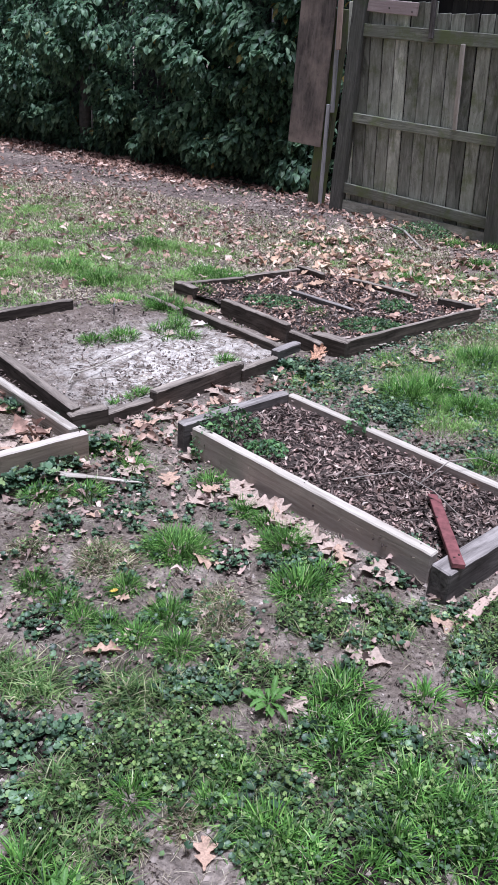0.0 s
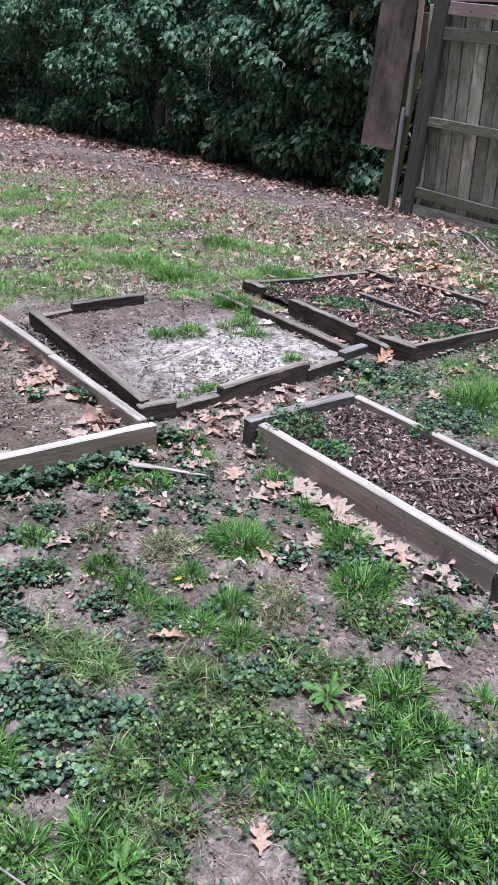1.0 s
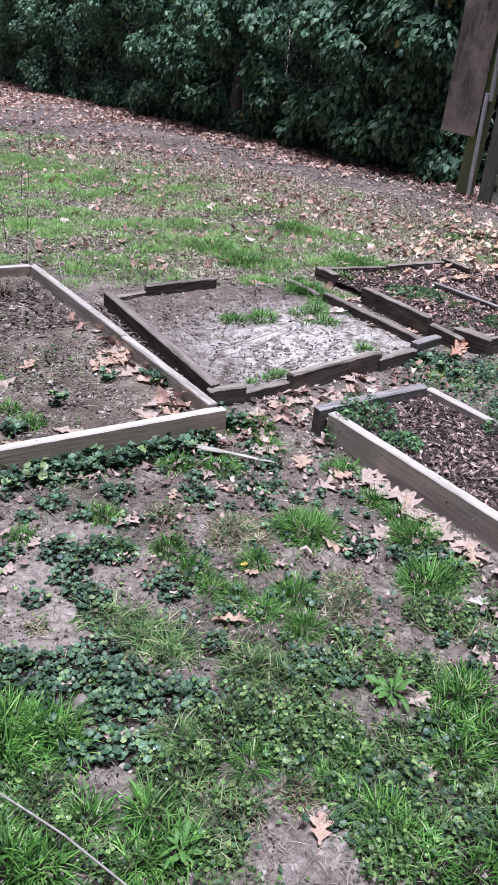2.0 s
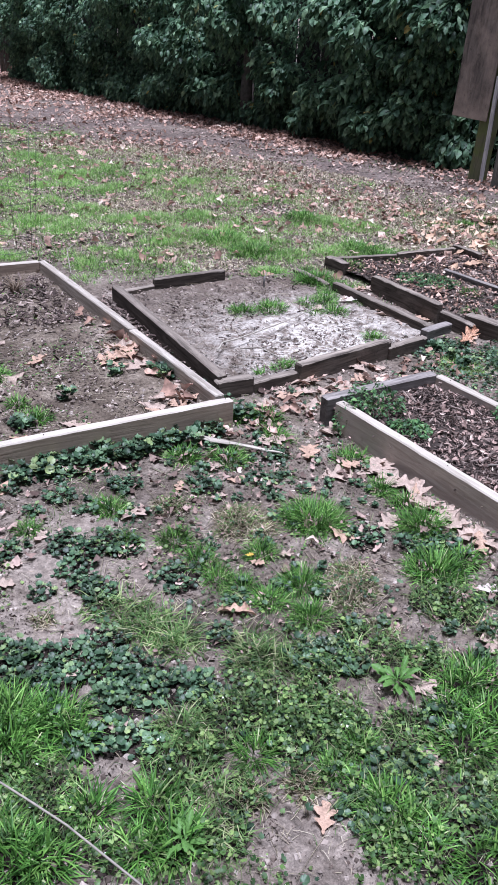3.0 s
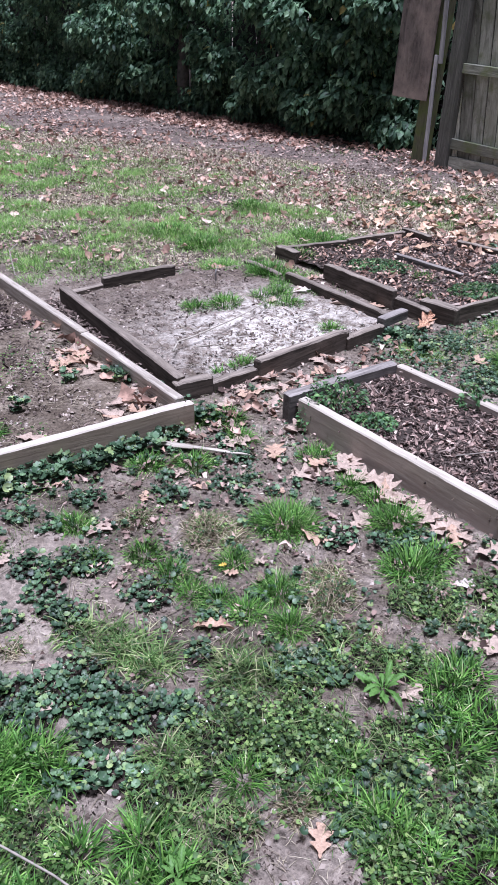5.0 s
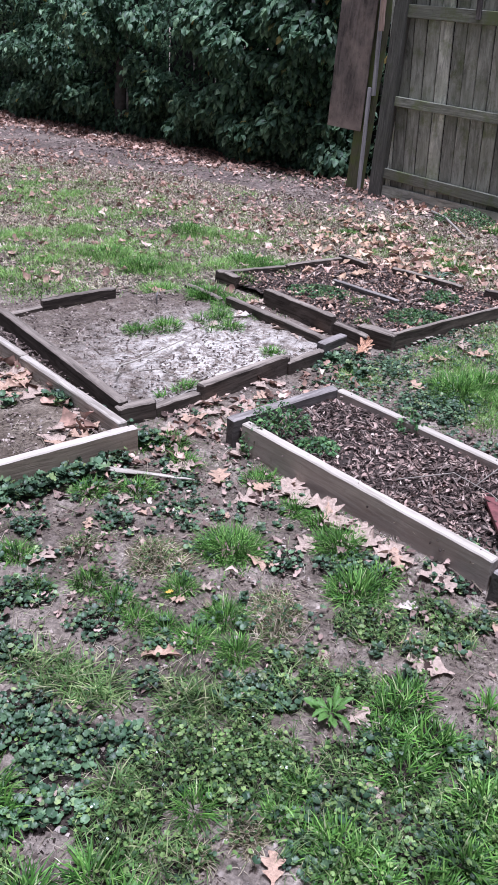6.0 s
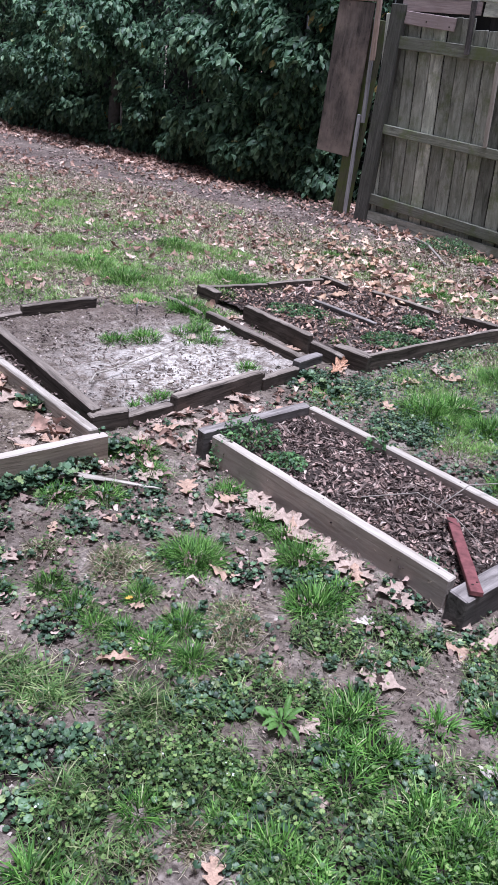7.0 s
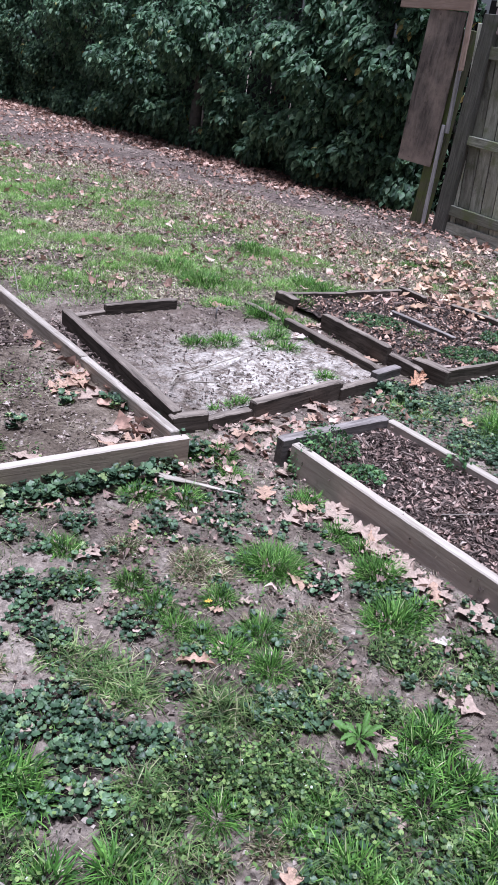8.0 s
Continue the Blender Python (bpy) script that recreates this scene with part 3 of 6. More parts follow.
plank(bed_c, (0.615, 2.176), (1.105, 2.667), 0.13, 0.15, 0.075, M_GREY_WOOD, "thick dark grey end board")

bed_d = thing("raised_bed", "collapsing bed of dark weathered boards, weeds within", "raised bed", group="garden beds")
plank(bed_d, (0.421, 4.398), (1.361, 5.289), 0.105, 0.125, 0.024, M_DARK_WOOD, "thin dark board with bracket fungi")
plank(bed_d, (0.435, 4.388), (0.242, 4.52), 0.1, 0.12, 0.07, M_DARK_WOOD)
plank(bed_d, (0.281, 4.416), (0.055, 4.639), 0.07, 0.09, 0.045, M_DARK_WOOD)
plank(bed_d, (0.084, 4.574), (-0.355, 5.004), 0.115, 0.135, 0.045, M_DARK_WOOD)
plank(bed_d, (-0.569, 5.3), (-0.721, 5.431), 0.09, 0.088, 0.06, M_DARK_WOOD)
plank(bed_d, (-0.708, 5.424), (-0.253, 5.736), 0.075, 0.095, 0.035, M_DARK_WOOD)
plank(bed_d, (-0.269, 5.715), (0.134, 6.054), 0.085, 0.105, 0.035, M_DARK_WOOD)
plank(bed_d, (0.124, 6.117), (0.322, 5.918), 0.095, 0.115, 0.04, M_DARK_WOOD)
plank(bed_d, (0.515, 5.889), (0.98, 5.556), 0.085, 0.105, 0.04, M_DARK_WOOD)
plank(bed_d, (1.115, 5.473), (1.348, 5.352), 0.1, 0.12, 0.04, M_DARK_WOOD)
plank(bed_d, (0.08, 5.483), (0.504, 5.12), 0.075, 0.071, 0.03, M_GREY_WOOD, "grey divider board")

# ---- the wooden fence and what stands at its end ----
TURN = math.degrees(math.atan2(-0.644, 0.765))
FOOT = Vector((0.57, 9.12, 0.0))


def at_fence(s, off, z, rx=0, ry=0, rz=0):
    """A pose by metres along the fence, metres behind its face, and height."""
    return pose(*FOOT, 0, 0, TURN) @ pose(s, off, z, rx, ry, rz)


fence = thing("wooden_fence", "grey-green weathered picket fence with patched upper rail", "fence", tuple(FOOT), turn=TURN)


def upright(name, s, off, bottom, height, width, thick, material, parent, lean=0.0, label="", mesh=None):
    """A vertical board; its grain runs upwards. lean: degrees towards the fence's start."""
    if mesh is None:
        ob = part(name, timber(height, thick, width, int(s * 997) % 9973, 0.0025), material, parent, label)
    else:
        ob = new(name, mesh)
        ob.parent = parent
        tagged(ob, label)
    ob.matrix_world = at_fence(s, off, bottom, 0, -90 - lean, 0)
    return ob


def rail(name, s0, s1, off, top, height, thick, material, parent, drop=0.0, label=""):
    ob = part(name, timber(s1 - s0, thick, height, int(top * 997), 0.003), material, parent, label)
    ob.matrix_world = at_fence(s0, off, top, 0, math.degrees(math.atan2(drop, s1 - s0)), 0)
    return ob


upright("post", -0.11, -0.02, 0.0, 2.14, 0.15, 0.1, M_POST, fence, -1.2, "dark square post")
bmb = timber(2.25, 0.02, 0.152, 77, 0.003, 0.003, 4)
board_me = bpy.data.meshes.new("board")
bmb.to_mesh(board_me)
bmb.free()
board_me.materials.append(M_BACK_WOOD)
PICKETS = []
for k in range(8):
    bmp = timber(2.02 if k < 4 else 1.93, 0.018, 0.14, 40 + k, 0.003, 0.003, 8)
    me = bpy.data.meshes.new("picket")
    bmp.to_mesh(me)
    bmp.free()
    me.materials.append(M_PICKET)
    PICKETS.append(me)
rp = random.Random(5)
for k in range(31):
    upright("picket", -0.03 + 0.15 * k + rp.uniform(-0.002, 0.002), 0.03 + 0.004 * (k % 2), 0.04, 2.0, 0.1, 0.018, M_PICKET, fence, 4.2 + rp.uniform(-0.25, 0.25), mesh=PICKETS[k % 4 + (4 if k > 6 else 0)])
# unseen near-black boards behind the pickets, added to darken the gaps
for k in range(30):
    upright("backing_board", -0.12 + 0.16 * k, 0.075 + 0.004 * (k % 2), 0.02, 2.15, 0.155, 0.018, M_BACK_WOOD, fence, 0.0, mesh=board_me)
rail("rail", 0.0, 4.6, -0.008, 1.865, 0.115, 0.045, M_RAIL, fence, 0.159)
rail("rail", 0.0, 4.6, -0.008, 1.03, 0.09, 0.045, M_RAIL, fence, 0.159)
rail("rail", 0.0, 4.6, -0.008, 0.315, 0.105, 0.045, M_RAIL, fence, 0.19)
rail("kickboard", 0.0, 4.6, -0.004, 0.135, 0.14, 0.03, M_PICKET, fence, 0.095, "bottom board touching the soil")
rail("plank", 0.02, 0.92, 0.0, 2.2, 0.115, 0.02, M_PINK_PLANK, fence, 0.0, "pinkish bare plank")
rail("plank", 0.1, 0.69, -0.025, 2.085, 0.115, 0.022, M_PINK_PLANK, fence, 0.035, "pale pinkish patch board with nail holes")
rail("plank", 0.0, 4.6, 0.0, 2.33, 0.12, 0.022, M_PICKET, fence, 0.05)
rail("plank", 0.95, 4.6, 0.004, 2.2, 0.12, 0.022, M_PICKET, fence, 0.02)
upright("batten", 0.86, -0.045, 1.75, 0.45, 0.05, 0.03, M_GREY_WOOD, fence, 4.0, "short grey batten")
upright("batten", 1.28, -0.05, 0.98, 0.74, 0.042, 0.025, M_PALE_TOP, fence, 4.5, "pale loose batten")
upright("post", 1.87, -0.1, 0.0, 1.95, 0.14, 0.1, M_POST, fence, 4.0, "dark square post")
for s, z in ((0.36, 2.0), (0.63, 1.97)):
    bmn = tube([(0, 0, 0), (0, -0.006, 0)], 0.007, 8)
    n = part("nail", bmn, M_NAIL, fence)
    n.matrix_world = at_fence(s, -0.036, z)

corner = thing("broken_fence_end", "broken fence end of split posts and a brown sheet", "fence", tuple(FOOT), turn=TURN)
upright("post", -0.5, 0.06, 0.0, 2.0, 0.19, 0.09, M_MOSSY, corner, -3.0, "mossy green leaning post")
upright("split_board", -0.3, -0.02, 0.0, 1.08, 0.04, 0.03, M_BLUE_STRIP, corner, 0.5, "bleached split board")
upright("split_board", -0.26, -0.01, 1.0, 1.25, 0.045, 0.028, M_BLUE_STRIP, corner, 2.0, "bleached split board")
upright("split_board", -0.24, -0.05, 1.61, 0.7, 0.055, 0.03, M_TAN_STRIP, corner, 2.5, "fresh tan split board")
upright("sheet", -0.82, -0.03, 0.65, 1.5, 0.48, 0.014, M_SHEET, corner, -1.6, "dark brown weathered sheet")
rail("plank", -1.2, -0.24, -0.03, 2.25, 0.11, 0.03, M_TAN_STRIP, corner, -0.01, "pale tan top plank")

# the fence that goes on behind the hedge, its shade painted near black
back_fence = thing("board_fence", "old board fence overgrown by a hedge, shade painted in its colour", "fence", tuple(FOOT), turn=TURN)
# the first boards are added to close bright gaps at the broken end
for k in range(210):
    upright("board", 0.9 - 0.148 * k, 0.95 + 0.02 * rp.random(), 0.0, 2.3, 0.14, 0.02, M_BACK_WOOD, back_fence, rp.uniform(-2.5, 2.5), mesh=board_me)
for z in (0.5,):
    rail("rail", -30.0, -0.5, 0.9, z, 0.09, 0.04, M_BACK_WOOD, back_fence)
for k, s in enumerate((-4.1, -7.6, -11.1, -14.6)):
    upright("post", s, 0.82, 0.0, 2.5, 0.11, 0.1, M_GREY_WOOD, back_fence, rp.uniform(-2, 2))

# ---- the hedge ----
hedge = thing("hedge", "tall dense evergreen hedge with glossy dark leaves", "hedge")
H0, H1 = np.array((0.25, 10.35)), np.array((-9.9, 17.67))
H_DIR = (H1 - H0) / np.linalg.norm(H1 - H0)
H_OUT = np.array((H_DIR[1], -H_DIR[0]))
H_OUT = H_OUT if H_OUT[1] < 0 else -H_OUT
H_LEN = float(np.linalg.norm(H1 - H0))


def hedge_face(s, z):
    """How far the hedge's leafy face stands out, by metres along it and height."""
    return 0.1 + 0.36 * np.exp(-((z - 1.3) / 0.95) ** 2) + 0.6 * (fractal(s, z * 1.2, 0.9, 61) - 0.5) + 0.28 * (vnoise(s, z, 3.1, 64) - 0.5)


# clumps of leaves bulging out from the face, with dark gaps between
m = 470
s, z = RNG.random(m) ** 1.2 * (H_LEN - 0.1) + 0.15, 0.12 + 2.9 * RNG.random(m) ** 1.15
keep = ~((np.abs(s - 3.75) < 0.2) & (z > 0.75) & (z < 1.2)) & ~((np.abs(s - 3.75) < 0.25) & (z > 2.0)) & (fractal(s, z, 0.8, 71) + 0.25 * RNG.random(m) > 0.5)
s, z = s[keep], z[keep]
m = len(s)
wide = 0.13 + 0.22 * RNG.random(m)
stand = hedge_face(s, z) + RNG.normal(-0.1, 0.17, m)
who = np.repeat(np.arange(m), (150 * (wide / 0.25) ** 1.8).astype(int))
n = len(who)
d, w = np.sqrt(RNG.random(n)) * (0.85 + 0.35 * RNG.random(n)), RNG.random(n) * 2 * np.pi
ds, dz = wide[who] * d * np.cos(w), wide[who] * d * np.sin(w) * 0.85
do = wide[who] * 0.75 * np.sqrt(np.clip(1.05 - d * d, 0, 1)) + RNG.normal(0, 0.05, n) - 0.12 * np.clip(-dz / wide[who], 0, 1)
xy = H0 + (s[who] + ds)[:, None] * H_DIR + (stand[who] + do)[:, None] * H_OUT
face_yaw = math.atan2(H_OUT[1], H_OUT[0])
yaw = face_yaw - 0.9 * ds / wide[who] + RNG.normal(0, 0.55, n)
sprays = strewn(HEDGE_LEAVES, np.column_stack([xy, np.maximum(0.03, z[who] + dz)]), yaw, 0.75 - 0.45 * dz / wide[who] + RNG.normal(0, 0.35, n), RNG.normal(0, 0.5, n), RNG.uniform(0.065, 0.15, n) * np.clip(1.25 - 0.05 * s[who], 0.85, 1.25))
# low sprays that reach the soil
n = 13000
s, z = RNG.random(n) * (H_LEN + 0.1) - 0.1, 0.02 + 0.55 * RNG.random(n) ** 1.4
xy = H0 + s[:, None] * H_DIR + (0.2 + 0.34 * (fractal(s, z, 1.6, 77) - 0.4) - 0.25 * RNG.random(n))[:, None] * H_OUT
skirt = strewn(HEDGE_LEAVES, np.column_stack([xy, z]), face_yaw + RNG.normal(0, 0.7, n), RNG.normal(0.8, 0.4, n), RNG.normal(0, 0.5, n), RNG.uniform(0.05, 0.11, n))
# a thinner layer deep inside
n = 26000
s, z = RNG.random(n) * (H_LEN + 0.6) - 0.3, RNG.random(n) * 3.2
xy = H0 + s[:, None] * H_DIR + (hedge_face(s, z) - 0.12 - 0.28 * RNG.random(n))[:, None] * H_OUT
inner = strewn(HEDGE_LEAVES, np.column_stack([xy, z]), face_yaw + RNG.normal(0, 0.9, n), RNG.normal(0.7, 0.5, n), RNG.normal(0, 0.5, n), RNG.uniform(0.07, 0.12, n))
v = np.concatenate([sprays[0], inner[0], skirt[0]])
f = np.concatenate([sprays[1], inner[1] + len(sprays[0]), skirt[1] + len(sprays[0]) + len(inner[0])])
stuff("leaves", v, f, M_HEDGE, "glossy dark green pointed leaves", "", hedge)
rh = random.Random(9)
# bare grey stems where the hedge thins out
for k in range(9):
    b = H0 + (H_LEN + 0.1 + 0.24 * k + rh.uniform(-0.1, 0.1)) * H_DIR + H_OUT * rh.uniform(-0.5, -0.1)
    tilt = rh.uniform(-0.25, 0.25)
    part("stem", tube([(b[0], b[1], 0.0), (b[0] + 0.4 * tilt, b[1], 0.9), (b[0] + tilt, b[1] + 0.1, 2.6)], [0.045 * rh.uniform(0.5, 1.3), 0.03, 0.02], 7), M_BARK, hedge)
for k in range(46):
    s0 = rh.uniform(-0.3, H_LEN)
    b = H0 + s0 * H_DIR + H_OUT * rh.uniform(-0.35, 0.05)
    pts = [(b[0], b[1], 0.0)]
    for q in range(1, 6):
        b = b + np.array((rh.uniform(-0.12, 0.12), rh.uniform(-0.06, 0.06)))
        pts.append((b[0], b[1], q * 0.55))
    part("stem", tube(pts, [0.028 * (1 - 0.13 * q) * rh.uniform(0.6, 1.5) for q in range(6)], 6), M_BARK, hedge)

trunk = thing("tree_trunk", "grey forked trunk standing inside the hedge", "tree trunk", (-3.2, 12.56, 0.0))
part("bole", tube([(0.02, 0, -0.05), (0.0, 0.0, 0.5), (0.03, 0.01, 1.0), (0.05, 0.02, 1.6), (0.04, 0.0, 3.0)], [0.11, 0.095, 0.085, 0.08, 0.07], 12), M_BARK, trunk)
part("split_strip", tube([(0.12, -0.06, 0.3), (0.13, -0.07, 0.9), (0.1, -0.06, 1.2)], [0.018, 0.022, 0.012], 6), M_BLUE_STRIP, trunk, "pale bare strip of wood")
part("split_strip", tube([(0.02, -0.1, 1.55), (0.0, -0.1, 2.2), (0.02, -0.1, 3.0)], [0.03, 0.045, 0.045], 6), M_PALE_WOOD, trunk, "pale bare strip of wood")

# plain walls outside the view, added to block low light from the sky
def sky_block_wall(name, x0, y0, x1, y1, high):
    d = Vector((x1 - x0, y1 - y0))
    bm = timber(d.length, 0.2, high, 3, 0.0, 0.01, 2)
    me = bpy.data.meshes.new(name)
    bm.to_mesh(me)
    bm.free()
    me.materials.append(M_WALL)
    ob = new(name, me)
    ob.matrix_world = pose(x0, y0, high, 0, 0, math.degrees(math.atan2(d.y, d.x)))
    tagged(ob, "plain unseen wall added to block low sky light", "wall", kind="structure")


sky_block_wall("wall_south", -9.0, -5.0, 7.5, -5.0, 4.5)
sky_block_wall("wall_east", 7.5, -5.0, 7.5, 3.2, 4.0)
sky_block_wall("wall_west", -16.5, 10.0, -9.0, -5.0, 4.0)

# nail heads on the long boards
for ob, marks in ((bed_c.children[0], (0.05, 0.62, 1.14)), (bed_c.children[1], (0.08, 0.84)), (bed_a.children[0], (0.03, 0.8))):
    for k, s in enumerate(marks):
        nl = part("nail", tube([(s, 0.004 * (k % 3 - 1), -0.002), (s, 0.004 * (k % 3 - 1), 0.003)], 0.0018, 8), M_NAIL, ob)

# ---- what grows and lies on the ground: places (x, y, radius) in metres ----
IVY = [(-1.14, 2.19, 0.053), (-0.96, 2.34, 0.054), (-1.16, 1.84, 0.054), (-0.96, 1.72, 0.038), (-0.99, 1.94, 0.058), (-0.91, 1.94, 0.051), (-0.82, 1.99, 0.061), (-0.92, 1.84, 0.052), (-0.84, 1.78, 0.05), (-0.78, 1.74, 0.047), (-0.6, 1.9, 0.066), (-0.67, 2.44, 0.054), (-0.69, 1.55, 0.066), (-0.75, 1.48, 0.06), (-0.85, 1.43, 0.068), (-0.91, 1.46, 0.055), (-0.76, 1.41, 0.066), (-0.6, 1.46, 0.085), (-0.54, 1.43, 0.073), (-0.6, 1.39, 0.057), (-0.46, 1.48, 0.063), (-0.39, 1.49, 0.054), (-0.6, 1.24, 0.045), (-0.55, 1.28, 0.05), (-0.48, 1.29, 0.042), (-0.4, 1.7, 0.04)]
IVY_MORE = [(-0.06, 2.29, 0.061), (0.1, 2.29, 0.053), (0.2, 2.34, 0.048), (-0.4, 1.86, 0.035), (-0.09, 1.71, 0.057), (-0.16, 1.69, 0.055), (-0.03, 1.7, 0.048), (0.22, 1.57, 0.049), (0.16, 1.39, 0.052), (0.06, 1.26, 0.052), (0.09, 1.41, 0.042), (0.53, 2.3, 0.079), (0.47, 2.32, 0.056), (0.69, 1.96, 0.053), (0.66, 1.85, 0.059), (0.45, 1.57, 0.058), (0.63, 1.52, 0.042), (0.45, 1.98, 0.054), (0.35, 1.93, 0.042), (0.56, 2.09, 0.042), (0.35, 1.32, 0.039)]
TUFTS_BRIGHT = [(-1.15, 1.98, 0.037), (-0.94, 2.18, 0.061), (-0.67, 2.08, 0.058), (-0.56, 2.0, 0.059), (-0.48, 1.94, 0.046), (-0.81, 2.02, 0.028), (-0.25, 2.34, 0.118), (0.12, 2.41, 0.09), (-0.04, 2.61, 0.041), (-0.38, 2.1, 0.05), (-0.22, 1.98, 0.07), (-0.17, 1.84, 0.057), (-0.4, 1.92, 0.05), (-0.3, 1.88, 0.054), (-0.21, 1.34, 0.051), (-0.02, 1.35, 0.043), (0.03, 1.43, 0.044)]
TUFTS_NEAR = [(0.18, 2.18, 0.084), (0.26, 2.27, 0.058), (0.26, 1.69, 0.061), (0.18, 2.18, 0.088), (0.3, 1.74, 0.072), (0.33, 1.6, 0.074), (0.27, 1.5, 0.071), (0.39, 1.59, 0.055), (0.25, 1.61, 0.053), (0.53, 1.74, 0.045), (0.47, 1.44, 0.077), (0.43, 1.38, 0.065), (0.54, 1.36, 0.076), (0.58, 1.41, 0.056), (0.12, 1.28, 0.072), (0.17, 1.24, 0.065), (0.07, 1.31, 0.049), (0.68, 1.77, 0.041), (0.61, 1.32, 0.07), (0.38, 1.28, 0.058)]
TUFTS_LEFT = [(-0.8, 1.25, 0.093), (-0.7, 1.29, 0.065), (-0.77, 1.17, 0.072), (-0.86, 1.26, 0.052), (-0.63, 1.25, 0.046), (-0.39, 1.14, 0.053), (-0.52, 1.1, 0.044), (-0.32, 1.08, 0.059), (-0.63, 0.95, 0.065), (-0.56, 0.97, 0.051), (-0.69, 0.99, 0.053), (-0.38, 1.04, 0.046)]
TUFTS_PALE = [(-0.69, 1.71, 0.081), (-0.51, 1.66, 0.067), (-0.61, 1.64, 0.074), (-0.77, 1.7, 0.051), (-0.38, 1.36, 0.064), (-0.29, 1.23, 0.048), (-0.27, 1.65, 0.07), (-0.2, 1.64, 0.063), (-0.31, 1.7, 0.055), (0.56, 1.62, 0.043), (-0.58, 1.69, 0.066), (-0.5, 1.63, 0.065), (-0.29, 1.63, 0.064), (-0.39, 1.36, 0.059)]
CLOVER = [(-0.7, 1.15, 0.049), (-0.72, 1.09, 0.054), (-0.6, 1.13, 0.042), (-0.33, 1.31, 0.049), (-0.42, 1.26, 0.043), (-0.33, 1.43, 0.045), (-0.44, 1.02, 0.046), (-0.55, 1.05, 0.047), (-0.22, 1.12, 0.048), (-0.66, 1.05, 0.048), (0.23, 2.02, 0.085), (0.17, 2.01, 0.061), (0.15, 1.76, 0.049), (-0.05, 1.83, 0.048), (0.06, 1.77, 0.049), (-0.2, 1.45, 0.067), (-0.12, 1.5, 0.068), (-0.03, 1.52, 0.06), (-0.26, 1.51, 0.06), (-0.13, 1.41, 0.058), (0.01, 1.49, 0.053), (0.13, 1.52, 0.052), (0.12, 1.19, 0.047), (0.18, 1.77, 0.045)]
CLOVER_MORE = [(0.23, 2.02, 0.074), (0.41, 2.11, 0.062), (0.46, 2.03, 0.061), (0.14, 1.4, 0.059), (0.32, 1.43, 0.06), (0.53, 1.53, 0.042), (0.21, 1.33, 0.048), (0.51, 1.39, 0.06), (0.62, 1.44, 0.041), (-0.22, 1.51, 0.061), (-0.1, 1.52, 0.061), (-0.01, 1.45, 0.059), (-0.17, 1.42, 0.049), (-0.27, 1.38, 0.039), (-0.31, 1.29, 0.038), (-0.11, 1.63, 0.053), (-0.05, 1.72, 0.043), (-0.36, 1.2, 0.056), (-0.21, 1.23, 0.047)]
STRAW = [(-0.75, 2.27, 0.044), (-0.53, 2.18, 0.036), (-0.9, 1.61, 0.03), (-0.08, 2.07, 0.074), (-0.04, 2.02, 0.053), (-0.46, 2.25, 0.092), (-0.51, 2.28, 0.067), (0.04, 1.86, 0.039), (-0.19, 1.23, 0.028), (-0.08, 1.28, 0.033), (-0.75, 2.26, 0.053), (-0.08, 1.96, 0.065), (-0.5, 2.27, 0.078), (-0.08, 1.31, 0.044), (-0.19, 1.23, 0.034)]
DIRT = [(-1.01, 1.79, 0.105), (-0.92, 1.58, 0.092), (-1.26, 1.98, 0.081), (-0.49, 1.16, 0.057), (-0.99, 2.09, 0.08), (-0.83, 1.87, 0.044), (-0.65, 1.82, 0.066), (-0.45, 1.57, 0.064), (-0.66, 1.39, 0.038), (-0.86, 2.3, 0.083), (-1.24, 2.1, 0.069), (-0.05, 1.18, 0.116), (-0.02, 1.6, 0.053), (0.05, 2.19, 0.054), (-0.36, 2.02, 0.052), (0.27, 1.87, 0.042), (-0.04, 1.59, 0.042), (-0.28, 2.02, 0.037), (0.48, 1.87, 0.098), (0.56, 1.79, 0.097), (0.63, 1.71, 0.067), (0.41, 1.71, 0.055), (0.55, 1.47, 0.062), (0.6, 1.57, 0.054), (0.61, 1.63, 0.066)]
TUFTS_FAR = [(-0.82, 2.61, 0.06), (-0.65, 2.67, 0.07), (0.74, 3.9, 0.163), (0.89, 4.01, 0.121), (1.04, 3.78, 0.129), (1.23, 4.51, 0.134), (0.98, 3.14, 0.069), (0.05, 2.54, 0.05), (-0.19, 2.82, 0.059), (-0.51, 2.9, 0.056), (-0.04, 2.63, 0.047), (-0.16, 3.15, 0.05), (-1.89, 2.98, 0.078), (-1.62, 2.76, 0.044), (-1.48, 2.66, 0.052), (-0.73, 2.99, 0.049), (-0.59, 3.04, 0.058)]
IVY_FAR = [(0.07, 4.12, 0.125), (0.17, 4.25, 0.096), (0.38, 4.1, 0.105), (-0.43, 2.59, 0.055), (-0.5, 2.53, 0.054), (0.63, 3.57, 0.099), (0.7, 3.71, 0.13), (0.53, 3.71, 0.091), (-0.66, 3.03, 0.053), (-0.48, 2.75, 0.058), (0.56, 2.36, 0.086)]
TUFTS_FENCE = [(0.21, 7.25, 0.078), (0.42, 7.41, 0.092), (0.53, 6.95, 0.065), (1.0, 7.21, 0.079), (1.7, 6.91, 0.132), (1.96, 7.65, 0.11), (0.72, 7.59, 0.071), (1.59, 7.72, 0.121)]
